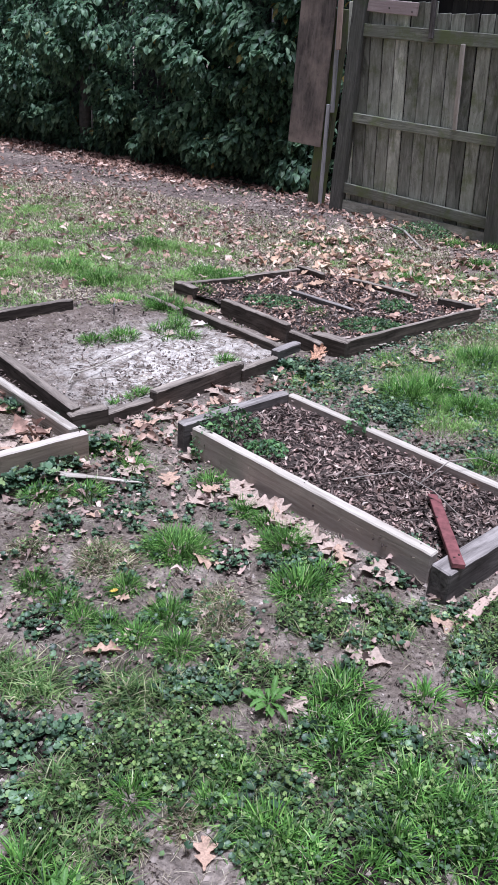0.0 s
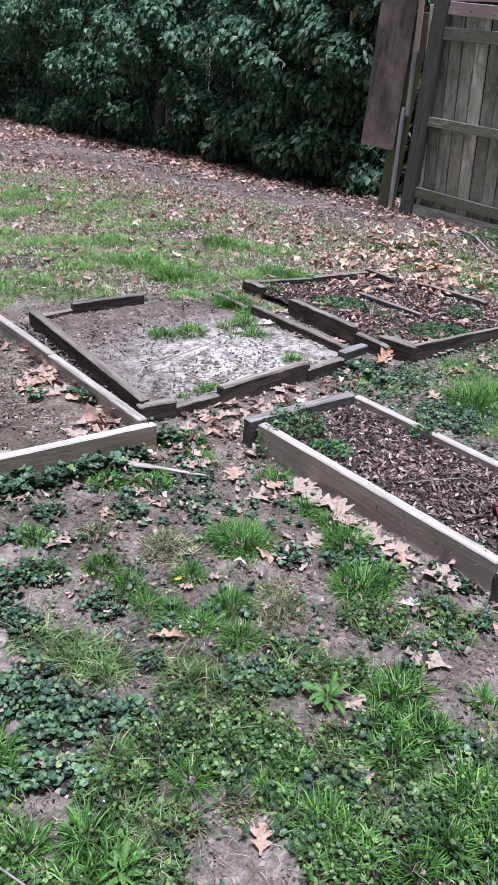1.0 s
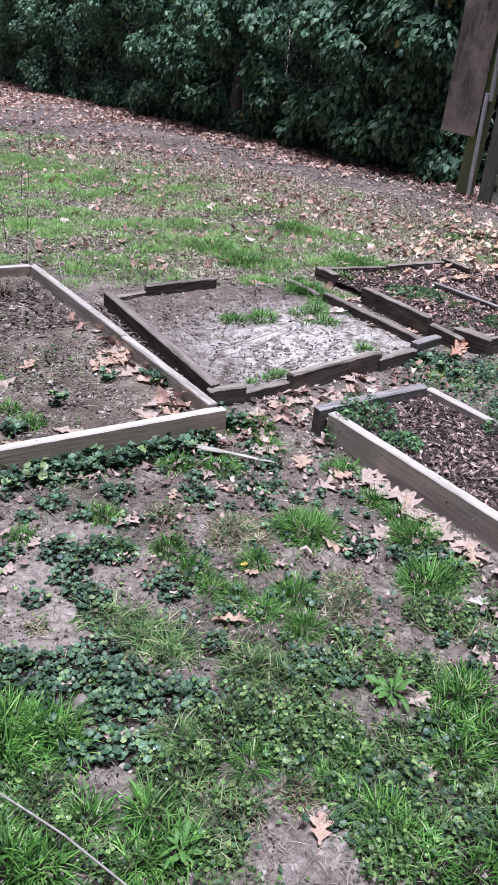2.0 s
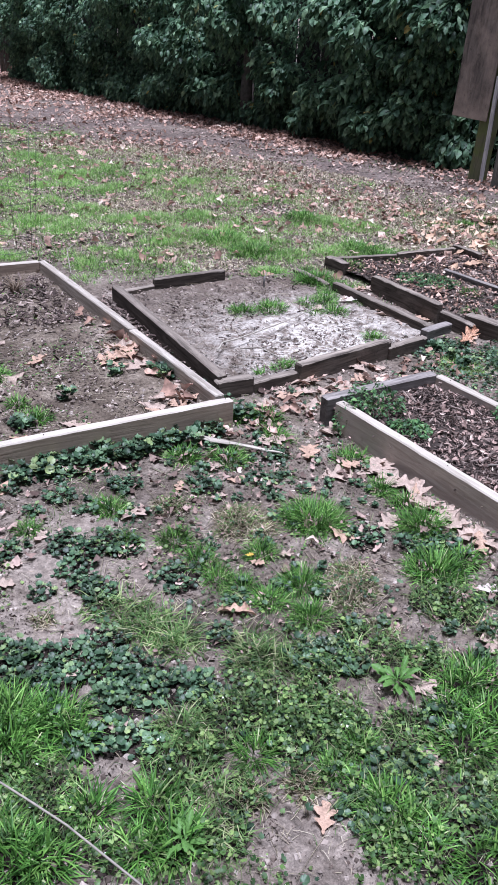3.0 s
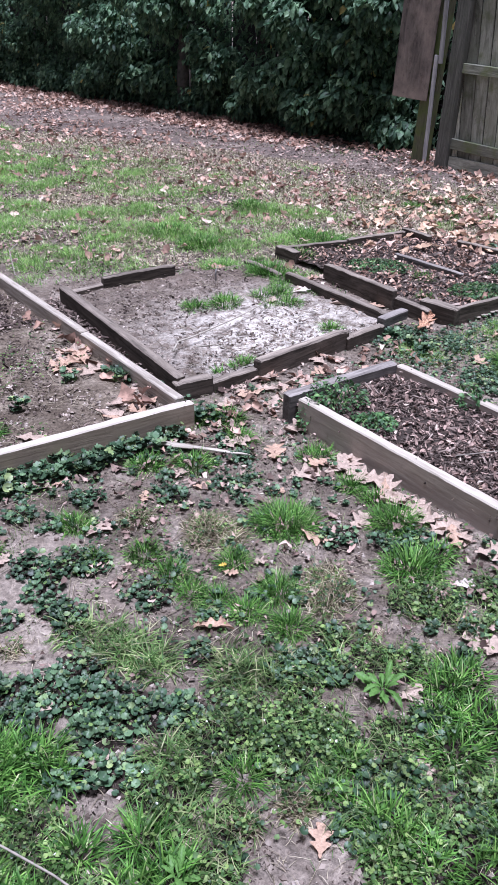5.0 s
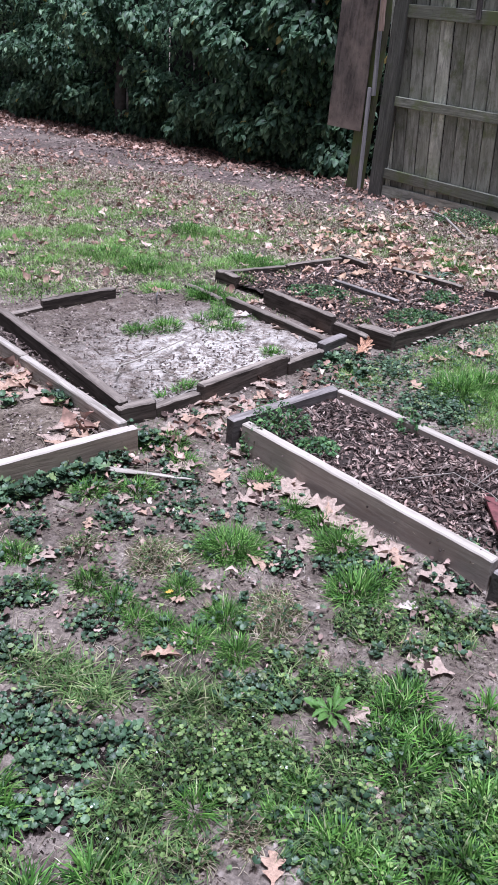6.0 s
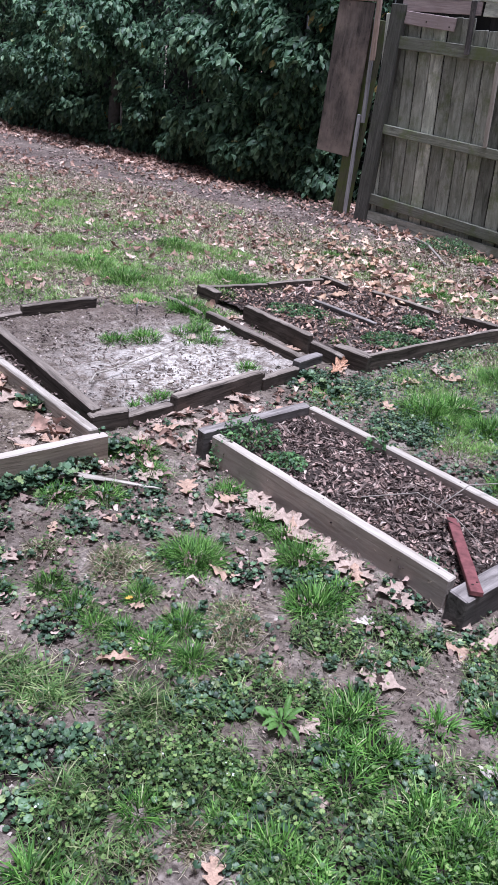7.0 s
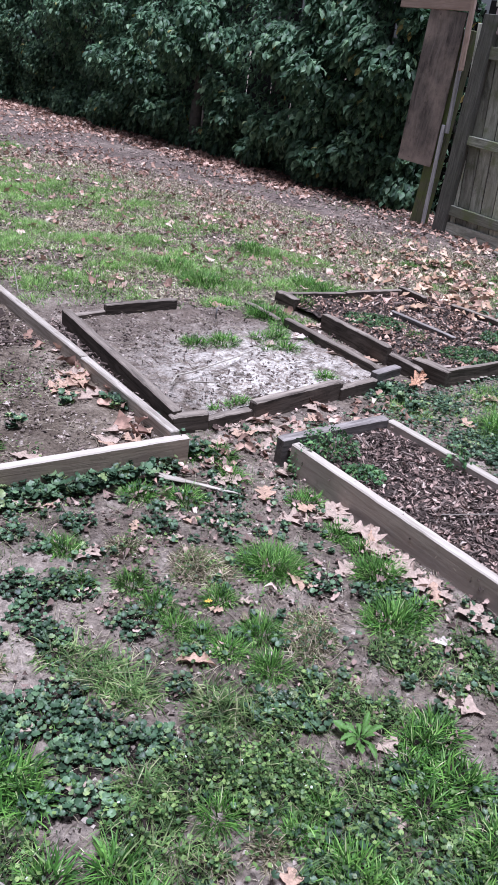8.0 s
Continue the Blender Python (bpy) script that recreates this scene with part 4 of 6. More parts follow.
TUFTS_EAST = [(0.4, 1.27, 0.055), (0.5, 1.31, 0.062), (0.58, 1.27, 0.065), (0.32, 1.21, 0.053), (0.56, 1.39, 0.051), (0.22, 1.2, 0.053), (0.65, 1.45, 0.056), (0.12, 1.22, 0.044), (0.7, 1.79, 0.044), (0.67, 1.57, 0.044)]
CLOVER_EAST = [(0.44, 1.23, 0.054), (0.57, 1.33, 0.057), (0.27, 1.27, 0.045), (0.75, 1.95, 0.058), (0.65, 1.62, 0.041), (0.17, 1.29, 0.039), (0.4, 1.36, 0.047)]
DIRT_FAR = [(-0.47, 2.3, 0.155), (-0.32, 3.07, 0.122), (-0.05, 2.51, 0.074), (0.03, 2.41, 0.068), (-0.02, 2.27, 0.067), (-0.4, 2.43, 0.061)]
CLOVER += [(0.74, 2.03, 0.08), (0.8, 2.16, 0.055)]
IVY_LEFT = [(-1.35, 2.27, 0.05), (-1.27, 2.34, 0.055), (-1.19, 2.41, 0.056), (-1.11, 2.49, 0.057), (-1.02, 2.57, 0.058), (-0.94, 2.66, 0.059), (-0.85, 2.75, 0.055), (-0.78, 2.84, 0.052), (-0.7, 3.03, 0.054)]
LEAVES_A = [(-0.22, 2.67, 0.065, 20),(-0.35, 2.79, 0.054, 100),(-0.06, 2.78, 0.076, 60),(-0.01, 2.72, 0.066, 150),(0.04, 2.7, 0.061, 10),(0.11, 2.62, 0.068, 80),(0.17, 2.56, 0.067, 200),(0.25, 2.54, 0.054, 130),(0.32, 2.45, 0.052, 40),(0.34, 2.38, 0.043, 300),(-0.0, 2.39, 0.044, 70),(-0.14, 2.27, 0.042, 330),(-0.38, 1.8, 0.048, 170),(0.33, 2.12, 0.036, 0),(0.38, 1.87, 0.056, 160),(0.17, 1.66, 0.03, 30),(-0.02, 1.22, 0.032, 80),(0.67, 1.62, 0.05, 190),(0.32, 1.96, 0.02, 0),(0.65, 2.06, 0.056, 180),(0.25, 4.32, 0.078, 70),(0.53, 3.88, 0.059, 120)]
LEAVES_B = [(0.91, 4.41, 0.072, 20),(0.85, 4.54, 0.067, 250),(0.98, 4.0, 0.066, 170),(0.67, 4.28, 0.058, 30),(-0.29, 3.03, 0.068, 60),(-0.33, 3.42, 0.059, 10),(-0.28, 3.71, 0.057, 140),(-0.2, 3.77, 0.046, 0),(-0.53, 2.84, 0.06, 20),(-0.68, 2.58, 0.038, 90),(-0.58, 2.51, 0.029, 40),(-0.17, 4.56, 0.075, 10),(-0.25, 4.54, 0.068, 80),(0.48, 2.26, 0.03, 50),(0.64, 2.17, 0.04, 15),(-0.5, 3.45, 0.054, 20),(-0.53, 3.27, 0.051, 200),(-0.62, 3.16, 0.055, 40),(-0.42, 3.2, 0.051, 90),(-0.59, 3.3, 0.047, 100),(-0.39, 3.37, 0.047, 310),(0.19, 1.46, 0.014, 20)]
LEAVES_C = [(-1.39, 2.18, 0.057, 10),(-1.15, 2.38, 0.055, 160),(-1.09, 2.43, 0.038, 60),(-0.85, 2.18, 0.051, 60),(-1.09, 1.7, 0.037, 30),(-0.55, 1.31, 0.024, 30),(-0.73, 1.42, 0.02, 50),(0.2, 1.43, 0.016, 20),(-0.12, 1.98, 0.02, 40),(-0.38, 2.04, 0.018, 0),(-0.7, 1.99, 0.025, 80),(-0.3, 2.11, 0.018, 10),(-1.11, 1.8, 0.028, 20),(-1.09, 1.95, 0.029, 70),(-0.61, 2.37, 0.032, 30),(-0.46, 2.51, 0.029, 200),(-0.31, 2.54, 0.029, 10),(-0.76, 2.38, 0.029, 100)]
LEAVES_BED = [(-1.76, 3.18, 0.054, 70),(-1.78, 2.98, 0.057, 20),(-2.06, 3.31, 0.051, 0),(-1.3, 2.65, 0.05, 10),(-1.46, 3.5, 0.068, 20),(-1.38, 3.43, 0.067, 120),(-1.44, 3.34, 0.066, 200),(-1.29, 3.29, 0.059, 60),(-1.5, 3.43, 0.056, 310),(-1.43, 3.39, 0.061, 80),(-1.04, 3.02, 0.065, 20),(-0.96, 2.96, 0.054, 170),(-1.05, 3.12, 0.051, 90),(-0.94, 3.04, 0.045, 240),(-1.07, 2.92, 0.049, 10),(-1.58, 3.05, 0.026, 40),(-1.46, 2.48, 0.031, 0),(0.6, 2.97, 0.061, 160),(0.86, 2.83, 0.058, 20),(0.63, 2.7, 0.043, 80),(0.4, 2.6, 0.029, 30)]
LEAVES_D = [(-0.47, 4.63, 0.055, 20),(-0.61, 4.43, 0.046, 100),(0.39, 5.85, 0.051, 0),(0.59, 5.6, 0.057, 60),(0.78, 5.11, 0.052, 10),(0.26, 5.51, 0.048, 80),(0.03, 5.11, 0.052, 30),(0.37, 5.2, 0.053, 200)]
TUFTS_BED = [(-1.02, 4.23, 0.071),(-0.87, 4.34, 0.085),(-0.7, 3.42, 0.032),(-0.6, 3.57, 0.033),(-0.62, 4.36, 0.039),(-0.59, 4.55, 0.061),(-0.26, 4.11, 0.031),(-0.73, 4.97, 0.11),(-0.61, 4.69, 0.062),(-0.84, 5.24, 0.054),(-0.52, 4.99, 0.044),(-0.22, 4.58, 0.04),(0.27, 4.71, 0.047)]
TUFTS_LAWN = [(-3.58, 7.93, 0.179), (-4.42, 8.28, 0.252)]
LAWN_CLUMPS = [(-2.36, 6.28, 0.176), (-1.91, 5.87, 0.193), (-1.98, 6.52, 0.125), (-1.51, 5.78, 0.167), (-1.33, 5.58, 0.106), (-1.05, 5.1, 0.13), (-1.03, 5.67, 0.107), (-1.25, 5.92, 0.112), (-1.0, 6.74, 0.201), (-0.62, 6.68, 0.165), (-1.69, 7.97, 0.096), (-2.53, 7.9, 0.141), (-2.65, 7.41, 0.093), (-0.63, 5.96, 0.11), (-0.47, 5.75, 0.114), (-1.69, 5.76, 0.099), (-1.96, 5.6, 0.098)]
LAWN_CLUMPS_WEST = [(-4.71, 8.45, 0.205), (-3.76, 7.62, 0.232), (-3.18, 7.11, 0.165), (-4.06, 6.83, 0.169), (-3.13, 5.8, 0.181), (-2.8, 5.68, 0.154), (-3.19, 5.28, 0.112), (-2.96, 6.33, 0.169), (-2.57, 6.12, 0.161), (-5.07, 10.18, 0.131), (-3.11, 4.89, 0.106), (-2.82, 4.81, 0.102), (-2.32, 5.21, 0.085), (-2.09, 5.11, 0.101), (-3.67, 5.83, 0.111), (-3.42, 6.54, 0.119)]
TUFTS_EDGE = [(-0.46, 5.93, 0.157), (-0.33, 5.77, 0.117), (-0.56, 5.38, 0.093), (-0.72, 5.09, 0.129), (-0.57, 4.86, 0.085), (-0.68, 4.52, 0.058), (1.23, 5.54, 0.088), (1.04, 6.3, 0.109), (0.26, 5.09, 0.056), (-0.61, 6.05, 0.113), (-1.15, 6.83, 0.161), (-1.3, 5.62, 0.18), (-1.63, 5.88, 0.19)]


TUFTS_SAND = [(-0.71, 4.97, 0.1), (-0.59, 4.6, 0.068), (-0.36, 5.78, 0.15), (-1.04, 5.06, 0.1), (-0.51, 4.43, 0.066), (-0.39, 4.63, 0.048), (-0.24, 4.08, 0.05), (-0.61, 3.53, 0.055)]
LEAVES_E = [(-0.21, 4.46, 0.06, 20), (-0.11, 4.36, 0.058, 100), (-0.43, 4.98, 0.051, 60), (-0.34, 4.99, 0.05, 150), (-0.48, 4.67, 0.045, 80), (-0.26, 3.57, 0.045, 40), (-0.46, 3.33, 0.045, 200), (-0.12, 3.55, 0.055, 30), (-0.36, 3.32, 0.042, 70), (-0.02, 4.6, 0.046, 0)]
LEAVES_F = [(-1.5, 3.47, 0.051, 20), (-1.45, 3.3, 0.044, 100), (-1.37, 3.29, 0.041, 200), (-1.03, 3.01, 0.045, 20), (-0.96, 3.04, 0.04, 90), (-1.01, 2.89, 0.063, 10)]
IVY_BEDS = [(-1.09, 3.5, 0.024), (-1.03, 3.44, 0.026), (-0.94, 3.35, 0.026), (-0.89, 3.29, 0.022), (0.19, 4.08, 0.05), (0.25, 3.97, 0.045), (0.07, 4.15, 0.04), (-1.17, 3.29, 0.048), (-1.11, 3.24, 0.037), (-1.36, 3.19, 0.032), (-1.46, 2.9, 0.03), (-1.5, 2.58, 0.04)]



def level(x, y):
    """Height of the soil's surface, within the beds too."""
    h = lie(x, y)
    for c, k in ((BED_A, "A"), (BED_B, "B"), (BED_C, "C"), (BED_D, "D")):
        h = np.where(inside(x, y, c), LEVEL[k], h)
    return h


def in_beds(x, y):
    """Within a bed or its boards."""
    hit = np.zeros(np.shape(x), bool)
    for c in (BED_A, BED_B, BED_C, BED_D):
        c = np.array(c)
        hit |= inside(x, y, c.mean(0) + (c - c.mean(0)) * 1.07)
    return hit


def in_boards(x, y, near=0.045):
    """Within the strip that a bed's boards take up."""
    hit = np.zeros(np.shape(x), bool)
    for c in (BED_A, BED_B, BED_C, BED_D):
        for (ax, ay), (bx, by) in zip(c, c[1:] + c[:1]):
            dx, dy = bx - ax, by - ay
            k = np.clip(((x - ax) * dx + (y - ay) * dy) / (dx * dx + dy * dy), 0, 1)
            hit |= np.hypot(x - ax - k * dx, y - ay - k * dy) < near
    return hit


def near_patch(x, y, rows, grow=1.0):
    """1 in the middle of the nearest patch, 0 outside all."""
    k = np.zeros(len(x))
    for a, b, r, *_ in rows:
        k = np.maximum(k, 1 - np.hypot(x - a, y - b) / (r * grow))
    return np.clip(k, 0, 1)


def tufts(rows, per, tall, shapes, spread=1.0, wide=1.0, seed=1, flat=0.12, fan=0.8):
    """Blades of grass, leaning out from the middle of each tuft."""
    g = np.random.default_rng(seed)
    P, Y, S, T = [], [], [], []
    for a, b, r in rows:
        n = int(per * (r / 0.1) ** 1.7) + 10
        d = r * spread * np.sqrt(g.random(n)) * (0.75 + 0.5 * g.random(n))
        w = g.random(n) * 2 * np.pi
        P.append(np.column_stack([a + d * np.cos(w), b + d * np.sin(w) * 0.9]))
        Y.append(w + g.normal(0, fan, n))
        h = tall * (0.55 + 0.45 * min(1.5, r / 0.08)) * (1.1 - 0.45 * d / (r * spread * 1.25)) * g.uniform(0.55, 1.2, n)
        S.append(np.column_stack([h, h * 0 + tall * wide, h]))
        T.append(0.55 * (d / (r * spread)) ** 2)
    P, Y, S, T = np.concatenate(P), np.concatenate(Y), np.concatenate(S), np.concatenate(T)
    free = ~in_boards(P[:, 0], P[:, 1], 0.03)
    P, Y, S, T = P[free], Y[free], S[free], T[free]
    z = level(P[:, 0], P[:, 1]) - 0.004
    return strewn(shapes, np.column_stack([P, z]), Y, T + g.normal(flat, 0.26, len(P)), g.normal(0, 0.2, len(P)), S)


def joined(*pieces):
    vs, fs, base = [], [], 0
    for v, f in pieces:
        vs.append(v)
        fs.append(f + base)
        base += len(v)
    return np.concatenate(vs), np.concatenate(fs)


def sown(n, box, chance, seed):
    """Random places in a box, each kept by its chance."""
    g = np.random.default_rng(seed)
    x, y = g.uniform(box[0], box[1], n), g.uniform(box[2], box[3], n)
    k = g.random(n) < chance(x, y)
    return x[k], y[k], g


def side(x, y, p, q):
    return (q[0] - p[0]) * (y - p[1]) - (q[1] - p[1]) * (x - p[0])


# small tufts and patches that fill the ground close by
gn = np.random.default_rng(77)


def wild(n, lo, hi, bare=1.2):
    x, y = gn.uniform(-1.25, 1.15, n), gn.uniform(0.85, 2.05, n)
    ok = (near_patch(x, y, DIRT + DIRT_FAR, bare) == 0) & (gn.random(n) < np.clip(1.75 - y + 0.45 * x, 0.04, 1)) & ~in_beds(x, y)
    return [(a, b, r) for a, b, r in zip(x[ok], y[ok], gn.uniform(lo, hi, n)[ok])]


WILD_GRASS, WILD_PALE, WILD_CLOVER = wild(130, 0.014, 0.036), wild(90, 0.015, 0.04), wild(130, 0.02, 0.05)

gs = np.random.default_rng(79)
sx, sy = gs.uniform(-1.4, 0.9, 300), gs.uniform(1.75, 3.3, 300)
ok = (near_patch(sx, sy, DIRT[:4] + DIRT[18:20], 1.1) == 0) & ~in_beds(sx, sy) & (fractal(sx, sy, 3.0, 78) > 0.45)
WILD_IVY = [(a, b, r) for a, b, r in zip(sx[ok], sy[ok], gs.uniform(0.01, 0.03, 300)[ok])]

# the lawn beyond the beds, and the grass beside the weedy bed
def lawn_chance(x, y):
    # nearer edge along the beds, further edge towards the hedge
    near = -side(x, y, (-3.3, 4.5), (-0.3, 5.35)) / -3.1
    edge = side(x, y, (0.25, 7.0), (-5.9, 10.2)) / 6.9
    deep = np.clip((edge + 1.0 + 1.8 * (fractal(x, y, 0.9, 93) - 0.5)) * 0.6, 0, 1)
    behind = np.clip((near + 0.4 + 0.5 * (fractal(x, y, 2.0, 92) - 0.5)) * 4, 0, 1)
    patchy = 0.8 * np.clip((fractal(x, y, 2.1, 91) - 0.38) * 6.0, 0.25, 1) * np.clip((vnoise(x, y, 7.0, 94) - 0.15) * 2.2, 0.2, 1)
    right = (side(x, y, (0.45, 4.3), (1.45, 5.25)) < 0) & (side(x, y, (0.2, 3.62), (1.15, 2.8)) > 0) & (x + y > 4.1)
    mid = np.clip((fractal(x, y, 3.0, 96) - 0.3) * 4, 0, 1)
    k = np.maximum(behind * deep * patchy, right * np.clip(mid * 0.9 + 0.3, 0, 1))
    return k * ~in_beds(x, y)


x, y, g = sown(760000, (-7.5, 2.4, 2.9, 11.0), lawn_chance, 101)
far_k = np.clip((np.hypot(x, y) - 3) / 6, 0, 1)
h = g.uniform(0.014, 0.045, len(x)) * (0.6 + 0.8 * vnoise(x, y, 3.0, 97))
lawn = strewn(TRI_BLADES, np.column_stack([x, y, level(x, y) - 0.003]), g.uniform(0, 6.28, len(x)), g.normal(0.45, 0.4, len(x)), g.normal(0, 0.25, len(x)), np.column_stack([h, 0.1 * (1 + 2.6 * far_k), h]))
v, f = joined(tufts(WILD_GRASS, 380, 0.06, BLADES, 1.2, 1.5, seed=13), tufts(TUFTS_BRIGHT, 950, 0.08, BLADES, 0.85, 1.25, seed=3), tufts(TUFTS_NEAR + TUFTS_EAST, 460, 0.085, BLADES, 1.0, 1.8, seed=4), tufts(TUFTS_LEFT, 620, 0.105, BLADES, 1.0, 1.5, seed=5), tufts(TUFTS_FAR, 800, 0.082, BLADES, 1.05, 1.5, seed=15), tufts(TUFTS_BED + TUFTS_SAND + TUFTS_EDGE + TUFTS_FENCE, 520, 0.075, BLADES, 1.1, 1.9, seed=8))
tx, ty, g = sown(5600, (-7.0, 2.0, 2.9, 10.5), lambda a, b: lawn_chance(a, b) ** 1.3, 103)
clumps = [(a, b, r) for a, b, r in zip(tx, ty, g.uniform(0.035, 0.115, len(tx)))]
lv, lf = joined(lawn, tufts(clumps, 300, 0.055, TRI_BLADES, 1.4, 2.8, seed=10), tufts(TUFTS_LAWN, 500, 0.065, TRI_BLADES, 1.5, 2.4, seed=9), tufts(LAWN_CLUMPS + LAWN_CLUMPS_WEST, 900, 0.06, TRI_BLADES, 1.25, 2.2, seed=19))
stuff("lawn_grass", lv, lf, M_LAWN, "patchy yellow-green lawn grass mixed with straw", "grass")
stuff("grass", v, f, M_GRASS, "fresh green grass in uneven tufts", "grass")

# low growth near by, thinner towards the beds
def cover(x, y):
    bare = near_patch(x, y, DIRT + DIRT_FAR, 1.25)
    k = np.clip((fractal(x, y, 3.2, 121) - 0.28) * 4, 0, 1) * np.clip(1.8 - y + 0.45 * x, 0.3, 0.85)
    return k * (1 - np.clip(bare * 3.0, 0, 0.96)) * ~in_beds(x, y)


x, y, g = sown(110000, (-1.9, 1.7, 0.7, 3.6), lambda a, b: cover(a, b) * np.clip((vnoise(a, b, 10.0, 131) - 0.25) * 2, 0, 1), 132)
h = g.uniform(0.02, 0.055, len(x))
sparse = strewn(LIMP_BLADES, np.column_stack([x, y, level(x, y) - 0.003]), g.uniform(0, 6.28, len(x)), g.normal(0.1, 0.3, len(x)), g.normal(0, 0.2, len(x)), np.column_stack([h, h * 0 + 0.055, h]))
x, y, g = sown(150000, (-7.5, 1.5, 4.7, 11.0), lambda a, b: np.clip(lawn_chance(a, b) + 0.12, 0, 1) * ~in_beds(a, b) * np.clip((fractal(a, b, 1.0, 141) - 0.4) * 3, 0, 1), 142)
h = g.uniform(0.03, 0.065, len(x))
dry = strewn(TRI_BLADES, np.column_stack([x, y, level(x, y)]), g.uniform(0, 6.28, len(x)), g.normal(0.1, 0.3, len(x)), g.normal(0, 0.2, len(x)), np.column_stack([h, h * 0 + 0.28, h * 0.8]))
x, y, g = sown(60000, (-9.0, 6.0, -4.5, 9.5), lambda a, b: np.clip((fractal(a, b, 1.1, 143) - 0.42) * 5, 0, 1) * ((np.abs(a) > 1.6 + 0.3 * b) | (b < 0.9)) * ~in_beds(a, b), 144)
h = g.uniform(0.02, 0.05, len(x))
rest = strewn(TRI_BLADES, np.column_stack([x, y, level(x, y)]), g.uniform(0, 6.28, len(x)), g.normal(0.3, 0.3, len(x)), g.normal(0, 0.2, len(x)), np.column_stack([h, h * 0 + 0.35, h]))
x, y, g = sown(46000, (-1.2, 1.1, 0.85, 2.2), lambda a, b: 0.6 * (near_patch(a, b, CLOVER + CLOVER_MORE + IVY_MORE, 1.2) > 0), 148)
h = g.uniform(0.03, 0.075, len(x))
wisps = strewn(LIMP_BLADES, np.column_stack([x, y, level(x, y)]), g.uniform(0, 6.28, len(x)), g.normal(0.1, 0.3, len(x)), g.normal(0, 0.25, len(x)), np.column_stack([h, h * 0 + 0.1, h]))
v, f = joined(sparse, dry, rest, tufts(WILD_PALE, 220, 0.07, LIMP_BLADES, 1.3, 1.4, 14, 0.12, 2.0), tufts(TUFTS_PALE, 330, 0.095, LIMP_BLADES, 1.1, 1.35, 6, 0.12, 1.8), wisps)
stuff("grass", v, f, M_GRASS_PALE, "long pale green grass lying limp", "grass")
x, y, g = sown(260000, (-6.5, 1.5, 4.7, 10.0), lambda a, b: 0.9 * np.clip((fractal(a, b, 1.2, 145) - 0.4) * 6, 0.28 * (b > 5.0), 1) * ~in_beds(a, b) * (a * 0.46 + b < 8.6), 146)
h = g.uniform(0.03, 0.06, len(x))
dead = strewn(TRI_BLADES, np.column_stack([x, y, level(x, y)]), g.uniform(0, 6.28, len(x)), g.normal(0.25, 0.3, len(x)), g.normal(0, 0.3, len(x)), np.column_stack([h, h * 0 + 0.55, h * 0.6]))
x, y, g = sown(9000, (-1.6, 1.4, 0.8, 3.4), lambda a, b: np.clip((fractal(a, b, 3.0, 149) - 0.3) * 3, 0.15, 1) * ~in_beds(a, b), 147)
h = g.uniform(0.02, 0.06, len(x))
bits = strewn(LIMP_BLADES, np.column_stack([x, y, level(x, y) + 0.004]), g.uniform(0, 6.28, len(x)), g.normal(0.35, 0.3, len(x)), g.normal(0, 0.3, len(x)), np.column_stack([h, h * 0 + 0.055, h * 0.6]))
dv, df = tufts(STRAW, 1300, 0.06, LIMP_BLADES, 1.15, 1.7, 7, 0.05, 3.0)
stuff("dry_weeds", dv, df, M_DRY_WEED, "dry brownish weeds in small tangled clumps", "dry weeds")
v, f = joined(dead, bits)
stuff("dead_grass", v, f, M_STRAW, "dead straw-coloured grass in flat clumps", "dead grass")


def creeping(rows, per, size, high, shapes, seed, extra=None):
    """Low leaves in patches, each facing up on its stalk."""
    g = np.random.default_rng(seed)
    P = []
    for a, b, r in rows:
        n = int(per * (r / 0.1) ** 2) + 6
        d = r * 1.12 * np.sqrt(g.random(n)) * (0.8 + 0.4 * g.random(n))
        w = g.random(n) * 2 * np.pi
        P.append(np.column_stack([a + d * np.cos(w), b + d * np.sin(w)]))
    if extra is not None:
        P.append(extra)
    P = np.concatenate(P)
    P = P[~in_boards(P[:, 0], P[:, 1])]
    n = len(P)
    z = level(P[:, 0], P[:, 1]) + g.random(n) ** 1.3 * high + 0.004
    return strewn(shapes, np.column_stack([P, z]), g.uniform(0, 6.28, n), g.normal(0, 0.28, n), g.normal(0, 0.28, n), (0.45 + 0.85 * g.random(n)) * size)


x, y, g = sown(34000, (-1.9, 1.7, 0.7, 4.2), lambda a, b: cover(a, b) * np.clip((vnoise(a, b, 7.0, 151) - 0.56) * 7, 0, 1), 152)
x2, y2, g = sown(15000, (-0.6, 2.2, 2.9, 6.0), lambda a, b: np.clip((fractal(a, b, 2.5, 155) - 0.47) * 14, 0, 1) * ~in_beds(a, b) * (side(a, b, (-0.5, 3.2), (0.5, 4.5)) < 0), 153)
border = joined(creeping(IVY_LEFT, 260, 0.03, 0.06, ROUND_LEAVES, 162), creeping(IVY_BEDS, 190, 0.032, 0.045, ROUND_LEAVES, 163))
v, f = creeping(IVY + IVY_MORE + IVY_FAR + WILD_IVY, 195, 0.0175, 0.024, ROUND_LEAVES, 161, np.column_stack([np.concatenate([x, x2]), np.concatenate([y, y2])]))
v, f = joined((v, f), border)
stuff("ground_ivy", v, f, M_IVY, "dark bluish-green ground ivy with round leaves", "ground ivy")
x, y, g = sown(60000, (-1.3, 1.5, 0.7, 2.6), lambda a, b: cover(a, b) * np.clip((fractal(a, b, 6.0, 171) - 0.45) * 6, 0, 1), 172)
